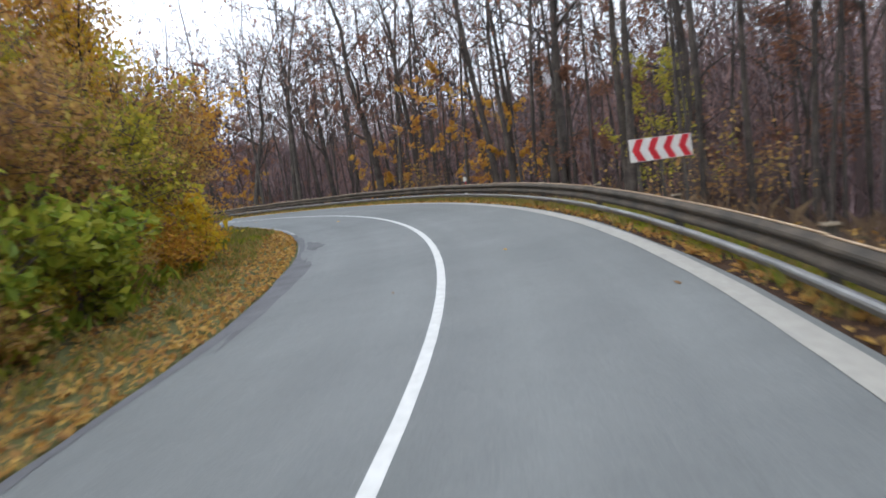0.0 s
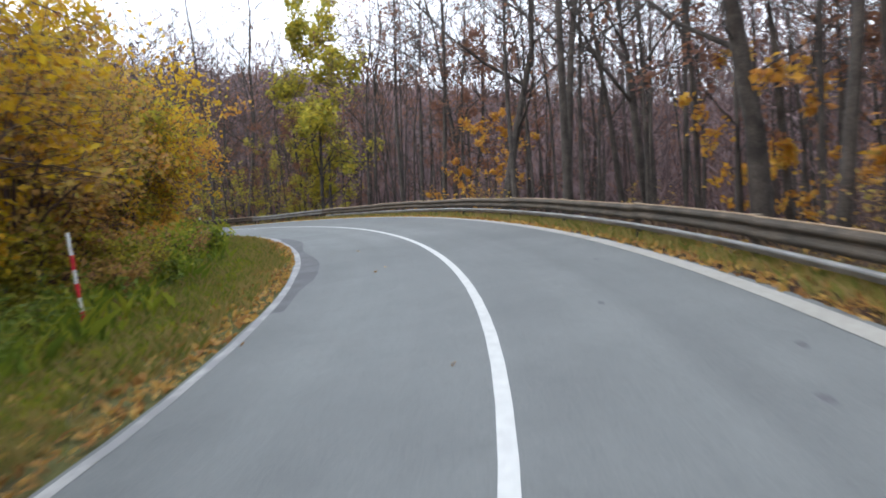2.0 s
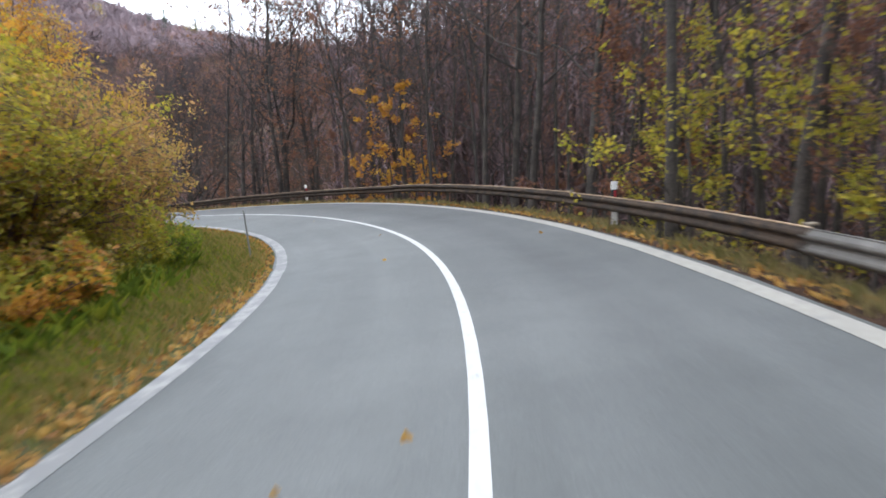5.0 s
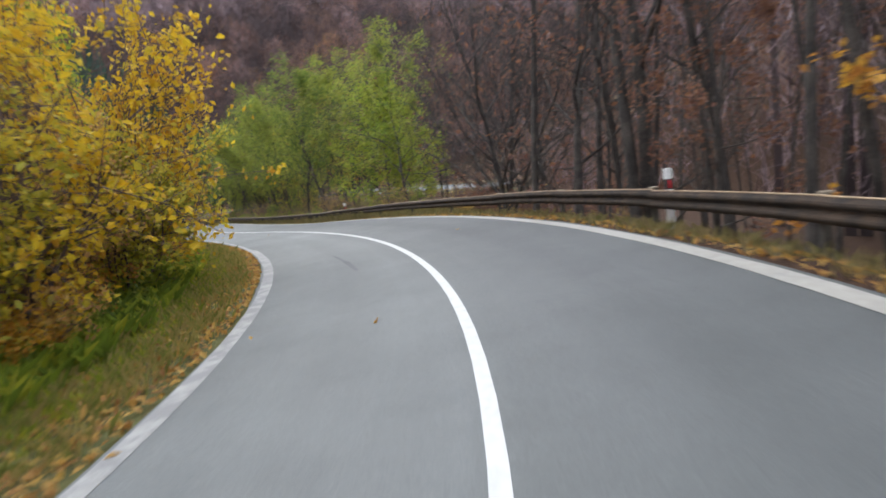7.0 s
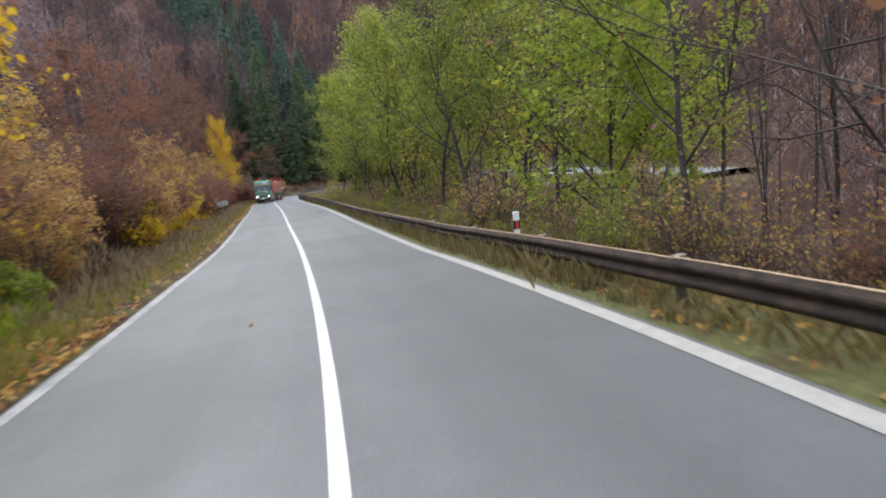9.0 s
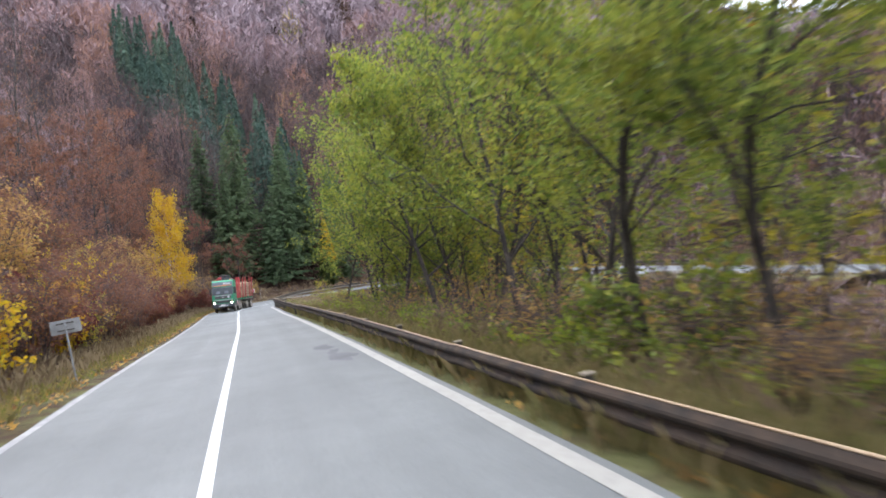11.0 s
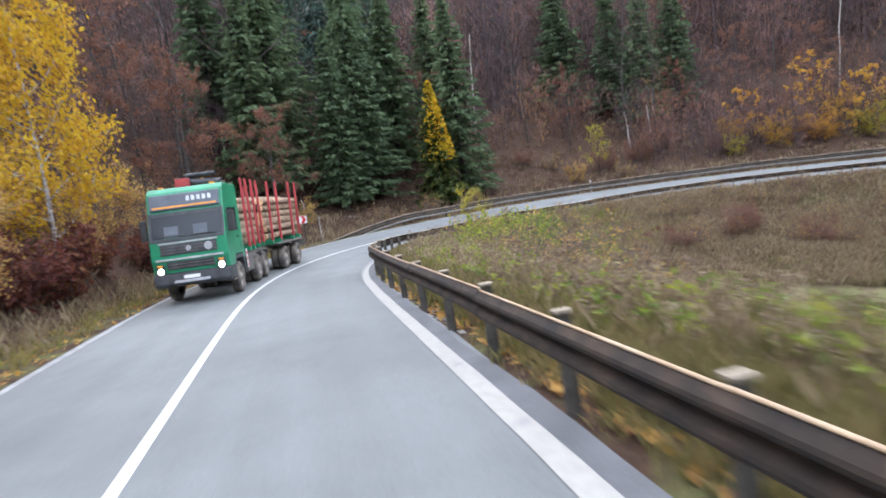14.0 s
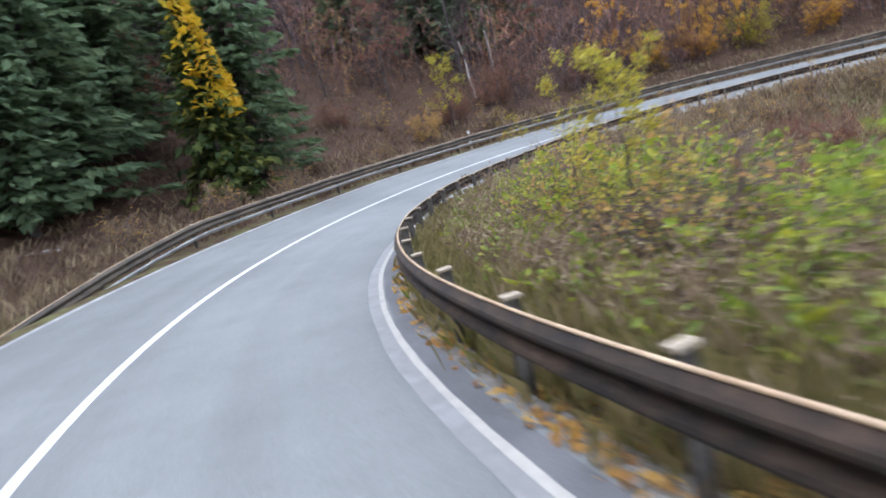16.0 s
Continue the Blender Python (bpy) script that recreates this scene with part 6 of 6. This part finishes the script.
def make_glass():
    m, nt, b = material("dark_cab_glass", 0.06)
    b.inputs["Base Color"].default_value = (0.03, 0.036, 0.04, 1)
    b.inputs["IOR"].default_value = 1.5
    b.inputs["Specular IOR Level"].default_value = 0.28
    n = noise_fac(nt, coords(nt), 1.2, 3)
    nt.links.new(ramp(nt, n, [(0.3, (0.05,) * 3), (0.7, (0.14,) * 3)]), b.inputs["Roughness"])
    return m


def make_lamp():
    m, nt, b = material("lit_headlamp", 0.2)
    b.inputs["Base Color"].default_value = (0.9, 0.9, 0.85, 1)
    b.inputs["Emission Color"].default_value = (1.0, 0.95, 0.82, 1)
    b.inputs["Emission Strength"].default_value = 6.0
    return m


M_CUT, M_GLASS, M_LAMP = make_cut_wood(), make_glass(), make_lamp()


def extruded(profile, x0, x1, bevel=0.0, segments=2):
    """A side profile in (y, z) drawn out across x."""
    bm = bmesh.new()
    a = [bm.verts.new((x0, y, z)) for y, z in profile]
    b = [bm.verts.new((x1, y, z)) for y, z in profile]
    n = len(profile)
    bm.faces.new(a)
    bm.faces.new(b[::-1])
    for i in range(n):
        bm.faces.new((a[i], b[i], b[(i + 1) % n], a[(i + 1) % n]))
    bmesh.ops.recalc_face_normals(bm, faces=bm.faces[:])
    if bevel:
        bmesh.ops.bevel(bm, geom=bm.edges[:], offset=bevel, segments=segments, affect="EDGES", profile=0.7)
    return bm


def lathe(profile, sides=28):
    """Rings of (x, radius) turned about the x axis."""
    v, f = [], []
    for x, r in profile:
        for k in range(sides):
            a = 2 * math.pi * k / sides
            v.append((x, r * math.cos(a), r * math.sin(a)))
    for i in range(len(profile) - 1):
        for k in range(sides):
            f.append((i * sides + k, i * sides + (k + 1) % sides, (i + 1) * sides + (k + 1) % sides, (i + 1) * sides + k))
    return v, f


R_W = 0.50
TYRE = mesh_from("tyre", *lathe([(0.02, 0.30), (0.0, 0.34), (0.0, 0.42), (0.03, 0.475), (0.07, 0.50), (0.23, 0.50), (0.27, 0.475), (0.30, 0.42), (0.30, 0.34), (0.28, 0.30)]), True, M_RUBBER)
RIM = mesh_from("rim", *lathe([(0.28, 0.30), (0.265, 0.29), (0.22, 0.26), (0.21, 0.17), (0.25, 0.15), (0.27, 0.10), (0.30, 0.09), (0.305, 0.0)], 20), True, M_HUB)


def wheel(root, x, y, m, double=False):
    """A tyre and rim at the axle's end; x is positive on one side of the truck."""
    sgn = 1 if x > 0 else -1
    w = part("wheel", mesh_from("axle_end", *lathe([(-0.25, 0.06), (0.1, 0.06), (0.1, 0.14), (0.2, 0.14)], 10), True, M_CHASSIS), None, root)
    w.matrix_basis = m @ (pose(x, y, R_W) if sgn > 0 else pose(x, y, R_W, 0, 0, 180))
    t = part("tyre", TYRE, None, w)
    part("rim", RIM, None, w)
    if double:
        t2 = part("tyre", TYRE, None, w)
        t2.matrix_basis = pose(-0.33, 0, 0)
    return w


def quad_panel(pts, thick, name="panel"):
    """A flat panel through four corners with a little depth."""
    p = [Vector(q) for q in pts]
    n = (p[1] - p[0]).cross(p[2] - p[0]).normalized() * thick
    v = [tuple(q + n * 0.5) for q in p] + [tuple(q - n * 0.5) for q in p]
    bm = bmesh.new()
    vs = [bm.verts.new(q) for q in v]
    for f in ((0, 1, 2, 3), (7, 6, 5, 4), (0, 4, 5, 1), (1, 5, 6, 2), (2, 6, 7, 3), (3, 7, 4, 0)):
        bm.faces.new([vs[i] for i in f])
    bmesh.ops.recalc_face_normals(bm, faces=bm.faces[:])
    bmesh.ops.bevel(bm, geom=bm.edges[:], offset=thick * 0.3, segments=1, affect="EDGES")
    return bm


def log_truck(s, o):
    def frame_at(q):
        a, b = on_road([q - 2], [o])[0], on_road([q + 2], [o])[0]
        f = Vector(a - b).normalized()
        r = Vector(on_road([q], [o - 1])[0] - on_road([q], [o + 1])[0]).normalized()
        u = r.cross(f).normalized()
        m = Matrix((r, f, u)).transposed().to_4x4()
        return Matrix.Translation(Vector(on_road([q], [o])[0])) @ m

    # front part faces down the road; local x to the truck's right, y forward, origin under the front axle
    base = frame_at(s + 1.5)
    base.translation = Vector(on_road([s], [o])[0])
    root = thing("log_truck", "green timber truck with red stakes, loaded with logs, headlamps lit", "truck", at=base @ Matrix.Diagonal((0.89, 0.95, 0.95, 1)))
    I = Matrix()
    hw = 1.2
    P = [(1.32, 0.95), (1.40, 1.35), (1.36, 1.92), (1.12, 2.80), (0.98, 3.36), (0.80, 3.50), (-0.72, 3.46), (-0.80, 3.30), (-0.80, 1.05), (-0.55, 1.05), (-0.50, 1.25), (0.45, 1.25), (0.62, 0.95)]
    cab = part("cab", extruded(P, -hw, hw, 0.05, 3), M_GREEN_PAINT, root, "green painted cab with rounded edges")

    def front(z):
        return float(np.interp(z, [0.95, 1.35, 1.92, 2.80, 3.36], [1.32, 1.40, 1.36, 1.12, 0.98]))

    def face(name, x0, x1, z0, z1, mat, out=0.012, thick=0.02, parent=None, label=""):
        y0, y1 = front(z0) + out, front(z1) + out
        return part(name, quad_panel([(x0, y0, z0), (x1, y0, z0), (x1, y1, z1), (x0, y1, z1)], thick), mat, parent or cab, label)

    face("windscreen", -1.08, 1.08, 2.0, 2.76, M_GLASS, 0.006, 0.02, label="dark reflecting windscreen")
    v = face("visor", -1.10, 1.10, 2.84, 3.30, M_VISOR, 0.05, 0.05, label="blue-grey sun visor panel")
    for k in range(5):
        x = -0.85 + k * 0.17
        face("letter_bar", x, x + 0.10, 3.06, 3.20, M_SILVER, 0.08, 0.008, v, "pale unreadable letter")
    face("stripe", -1.0, 1.0, 2.90, 2.95, M_AMBER, 0.08, 0.008, v, "orange stripe")
    for x0, x1 in ((-1.17, -1.08), (1.08, 1.17)):
        face("pillar", x0, x1, 1.98, 2.78, M_DARK, 0.010, 0.03, label="black windscreen pillar")
    face("scuttle", -1.14, 1.14, 1.90, 1.99, M_DARK, 0.012, 0.03, label="dark strip under the windscreen")
    face("windscreen_shade", -1.06, 1.06, 2.66, 2.76, M_DARK, 0.020, 0.006, label="dark band across the top of the glass")
    for x in (-0.42, 0.48):
        face("seat_back", x - 0.22, x + 0.22, 2.02, 2.34, M_VISOR, 0.019, 0.006, label="dim seat back seen through the glass")
    for x0, x1 in ((-1.17, -0.80), (0.80, 1.17)):
        face("corner_panel", x0, x1, 0.98, 1.02, M_GREEN_PAINT, 0.03, 0.04, label="green corner of the lower front")
    face("bonnet_lip", -1.05, 1.05, 1.34, 1.40, M_SILVER, 0.018, 0.02, label="bright strip between the grilles")
    face("wiper", -0.85, -0.1, 2.03, 2.06, M_BLACK, 0.03, 0.015)
    face("wiper", 0.1, 0.85, 2.05, 2.08, M_BLACK, 0.03, 0.015)
    face("trim_strip", -0.92, 0.92, 1.83, 1.88, M_SILVER, 0.022, 0.025, label="silver strip above the grille")
    g = face("grille", -0.88, 0.88, 1.50, 1.81, M_DARK, 0.012, 0.03, label="dark upper grille")
    for k in range(3):
        face("slat", -0.86, 0.86, 1.55 + 0.09 * k, 1.57 + 0.09 * k, M_CHASSIS, 0.035, 0.02, g)
    for x, r, mat in ((0.0, 0.085, M_SILVER), (-0.62, 0.13, M_SILVER)):
        bm = bmesh.new()
        cyl_bm(bm, (x, front(1.66) + 0.03, 1.66), (x, front(1.66) + 0.055, 1.66), r, r * 0.92, 20)
        part("badge", bm, mat, g, "plain round badge")
    g2 = face("lower_grille", -0.74, 0.74, 1.06, 1.30, M_DARK, 0.012, 0.03, label="dark lower grille")
    for k in range(2):
        face("slat", -0.72, 0.72, 1.11 + 0.09 * k, 1.13 + 0.09 * k, M_CHASSIS, 0.035, 0.02, g2)
    bumper = part("bumper", extruded([(0.70, 0.58), (1.38, 0.56), (1.46, 0.66), (1.44, 0.94), (1.30, 0.98), (0.70, 0.98)], -hw, hw, 0.04), M_DARK, root, "dark grey steel-edged bumper")
    part("step_bar", box_bm(bmesh.new(), 0, 1.47, 0.70, 1.1, 0.06, 0.08, 0.015), M_SILVER, bumper, "pale step plate")
    part("number_bar", box_bm(bmesh.new(), 0, 1.462, 0.82, 0.50, 0.015, 0.10, 0.004), M_SIGNWHITE, bumper, "plain white plate")
    for sx in (-1, 1):
        h = part("headlight", box_bm(bmesh.new(), sx * 0.95, 1.375, 1.10, 0.26, 0.10, 0.30, 0.03), M_DARK, root, "dark lamp housing")
        bm = bmesh.new()
        cyl_bm(bm, (sx * 0.95, 1.41, 1.05), (sx * 0.95, 1.435, 1.05), 0.095, 0.085, 18)
        part("lamp", bm, M_LAMP, h, "lit white headlamp")
        part("indicator", box_bm(bmesh.new(), sx * 0.95, 1.42, 1.21, 0.16, 0.03, 0.06, 0.01), M_AMBER, h, "amber indicator")
        part("side_marker", box_bm(bmesh.new(), sx * 1.05, 1.31, 1.42, 0.22, 0.10, 0.06, 0.015), M_AMBER, cab, "amber side lamp")
        part("side_window", quad_panel([(sx * 1.204, -0.25, 2.0), (sx * 1.204, 1.0, 2.0), (sx * 1.204, 0.82, 2.72), (sx * 1.204, -0.25, 2.72)], 0.02), M_GLASS, cab, "dark side window")
        part("door_handle", box_bm(bmesh.new(), sx * 1.215, -0.10, 1.78, 0.03, 0.20, 0.045, 0.01), M_BLACK, cab)
        for y in (-0.36, 1.08):
            part("door_seam", box_bm(bmesh.new(), sx * 1.2, y, 2.1, 0.008, 0.012, 1.5), M_DARK, cab)
        mir = part("mirror", box_bm(bmesh.new(), sx * 1.38, 1.10, 2.30, 0.20, 0.12, 0.62, 0.04), M_BLACK, root, "tall black door mirror")
        bm = bmesh.new()
        cyl_bm(bm, (sx * 1.18, 1.0, 2.62), (sx * 1.38, 1.10, 2.58), 0.02, 0.02, 8)
        cyl_bm(bm, (sx * 1.18, 1.0, 2.02), (sx * 1.38, 1.10, 2.05), 0.02, 0.02, 8)
        part("mirror_arm", bm, M_BLACK, mir)
        part("wheel_arch", extruded([(-0.72, 0.55), (-0.72, 0.95), (-0.50, 1.22), (0.50, 1.22), (0.72, 0.95), (0.72, 0.62), (0.60, 0.62), (0.60, 0.88), (0.44, 1.10), (-0.44, 1.10), (-0.60, 0.88), (-0.60, 0.55)], sx * 1.2 - 0.32 * (sx > 0), sx * 1.2 + 0.32 * (sx < 0), 0.01, 1), M_DARK, root, "dark plastic wheel arch")
        for k in range(2):
            part("entry_step", box_bm(bmesh.new(), sx * 1.08, 0.98, 0.52 + 0.3 * k, 0.24, 0.42, 0.05, 0.01), M_CHASSIS, root)
        wheel(root, sx * 0.88, 0.0, I)
        for y in (-3.05, -4.40):
            wheel(root, sx * 0.88, y, I, True)
            part("mudguard", extruded([(y - 0.62, 0.92), (y - 0.45, 1.10), (y + 0.45, 1.10), (y + 0.62, 0.92), (y + 0.60, 0.90), (y + 0.44, 1.07), (y - 0.44, 1.07), (y - 0.60, 0.90)], sx * 1.2 - 0.55 * (sx > 0), sx * 1.2 + 0.55 * (sx < 0)), M_CHASSIS, root)
        part("chassis_rail", box_bm(bmesh.new(), sx * 0.40, -2.2, 0.95, 0.09, 6.0, 0.26, 0.01), M_CHASSIS, root)
        part("tool_box", box_bm(bmesh.new(), sx * 0.98, -1.55, 0.82, 0.42, 1.0, 0.55, 0.03), M_CHASSIS, root, "dusty grey side box")
        part("warning_panel", box_bm(bmesh.new(), sx * 1.21, -1.02, 1.0, 0.03, 0.10, 0.62, 0.006), M_SIGNWHITE, root, "red and white striped panel")
        for k in range(3):
            part("stripe", box_bm(bmesh.new(), sx * 1.225, -1.02, 0.78 + 0.2 * k, 0.012, 0.102, 0.09), M_RED, root, "red stripe")
        bm = bmesh.new()
        box_bm(bm, sx * 0.82, 0.62, 3.53, 0.16, 0.12, 0.06, 0.02)
        part("roof_lamp", bm, M_AMBER, root, "small amber roof lamp")
    part("rear_wall", box_bm(bmesh.new(), 0, -0.98, 2.3, 2.1, 0.10, 2.5, 0.02), M_CHASSIS, root, "steel headboard behind the cab")
    crane = part("crane", box_bm(bmesh.new(), 0.1, -1.15, 2.2, 0.5, 0.35, 2.4, 0.04), M_CRANE, root, "folded black loading crane")
    bm = bmesh.new()
    cyl_bm(bm, (-0.75, -0.9, 3.62), (0.75, -1.15, 3.75), 0.13, 0.11, 10)
    cyl_bm(bm, (0.1, -1.15, 3.3), (0.5, -1.2, 3.95), 0.10, 0.10, 10)
    cyl_bm(bm, (0.5, -1.2, 3.95), (-0.55, -1.05, 3.95), 0.09, 0.07, 10)
    part("crane_arm", bm, M_CRANE, crane)
    part("crane_seat", box_bm(bmesh.new(), 0.55, -0.85, 3.72, 0.45, 0.3, 0.30, 0.05), M_STAKE, crane, "red crane cover")
    bm = bmesh.new()
    cyl_bm(bm, (-0.75, -0.95, 3.6), (-0.98, -0.95, 3.35), 0.08, 0.03, 8)
    cyl_bm(bm, (-0.75, -0.95, 3.6), (-0.55, -0.95, 3.35), 0.08, 0.03, 8)
    part("grapple", bm, M_HUB, crane, "grey log grapple")

    # the trailer follows the bend behind
    tm = base.inverted() @ frame_at(s + 8.2)
    for sx in (-1, 1):
        for y in (0.9, -0.9):
            wheel(root, sx * 0.88, y, tm, True)
        q = part("trailer_rail", box_bm(bmesh.new(), sx * 0.42, 0.4, 1.05, 0.10, 5.4, 0.28, 0.01), M_CHASSIS, root)
        q.matrix_basis = tm
        q = part("trailer_guard", box_bm(bmesh.new(), sx * 0.95, 0.0, 1.14, 0.60, 3.2, 0.05, 0.01), M_CHASSIS, root)
        q.matrix_basis = tm
    q = part("tail_board", box_bm(bmesh.new(), 0, -2.2, 0.9, 2.3, 0.08, 0.28, 0.015), M_CHASSIS, root)
    q.matrix_basis = tm
    q = part("drawbar", box_bm(bmesh.new(), 0, 3.3, 0.9, 0.14, 2.4, 0.16, 0.01), M_CHASSIS, root)
    q.matrix_basis = tm
    stacks = ((I, (-2.15, -2.95, -3.95, -4.85), -3.55, 3.3), (tm, (2.3, 1.2, -0.6, -1.6), 0.4, 4.4))
    for m, ys, mid, length in stacks:
        for y in ys:
            b = part("bunk", box_bm(bmesh.new(), 0, y, 1.26, 2.3, 0.16, 0.16, 0.02), M_GREEN_PAINT, root, "green cross bunk")
            b.matrix_basis = m
            for sx in (-1, 1):
                st = part("stake", extruded([(y - 0.055, 1.3), (y + 0.055, 1.3), (y + 0.04, 3.75), (y - 0.04, 3.75)], sx * 1.12 - 0.045, sx * 1.12 + 0.045, 0.008, 1), M_STAKE, root, "tall red stake")
                st.matrix_basis = m
    # the load
    rng = np.random.default_rng(55)
    for m, ys, mid, length in stacks:
        z = 1.36
        while z < 2.95:
            x = -1.02 + rng.uniform(0, 0.1)
            while x < 1.02:
                r = rng.uniform(0.12, 0.20)
                if x + 2 * r > 1.06:
                    break
                L = length + rng.normal() * 0.12
                y0 = mid + rng.normal() * 0.08
                n = 12
                v, f = [], []
                for k, yy in enumerate((-L / 2, -L / 6, L / 6, L / 2)):
                    for a in range(n):
                        w = 2 * math.pi * a / n
                        rr = r * (1 - 0.06 * k) * (1 + 0.05 * math.sin(3 * w + x * 9))
                        v.append((rr * math.cos(w), yy, rr * math.sin(w)))
                for k in range(3):
                    f += [(k * n + a, k * n + (a + 1) % n, (k + 1) * n + (a + 1) % n, (k + 1) * n + a) for a in range(n)]
                f += [tuple(range(n)), tuple(range(3 * n, 4 * n))[::-1]]
                me = mesh_from("log", v, f, False, M_LOGBARK)
                me.materials.append(M_CUT)
                me.polygons[-1].material_index = 1
                me.polygons[-2].material_index = 1
                lg = new("log", me)
                lg.matrix_basis = base @ Matrix.Diagonal((0.89, 0.95, 0.95, 1)) @ m @ pose(x + r, y0, z + r + rng.uniform(0, 0.03), 0, 0, rng.normal() * 0.6 + (180 if rng.uniform() > 0.5 else 0))
                tagged(lg, "round pine log with flaking bark and pale cut end", "log", "logs on the truck")
                x += 2 * r + 0.005
            z += 0.29
    return root


TRUCK_S = 212.3
log_truck(TRUCK_S, -1.48)
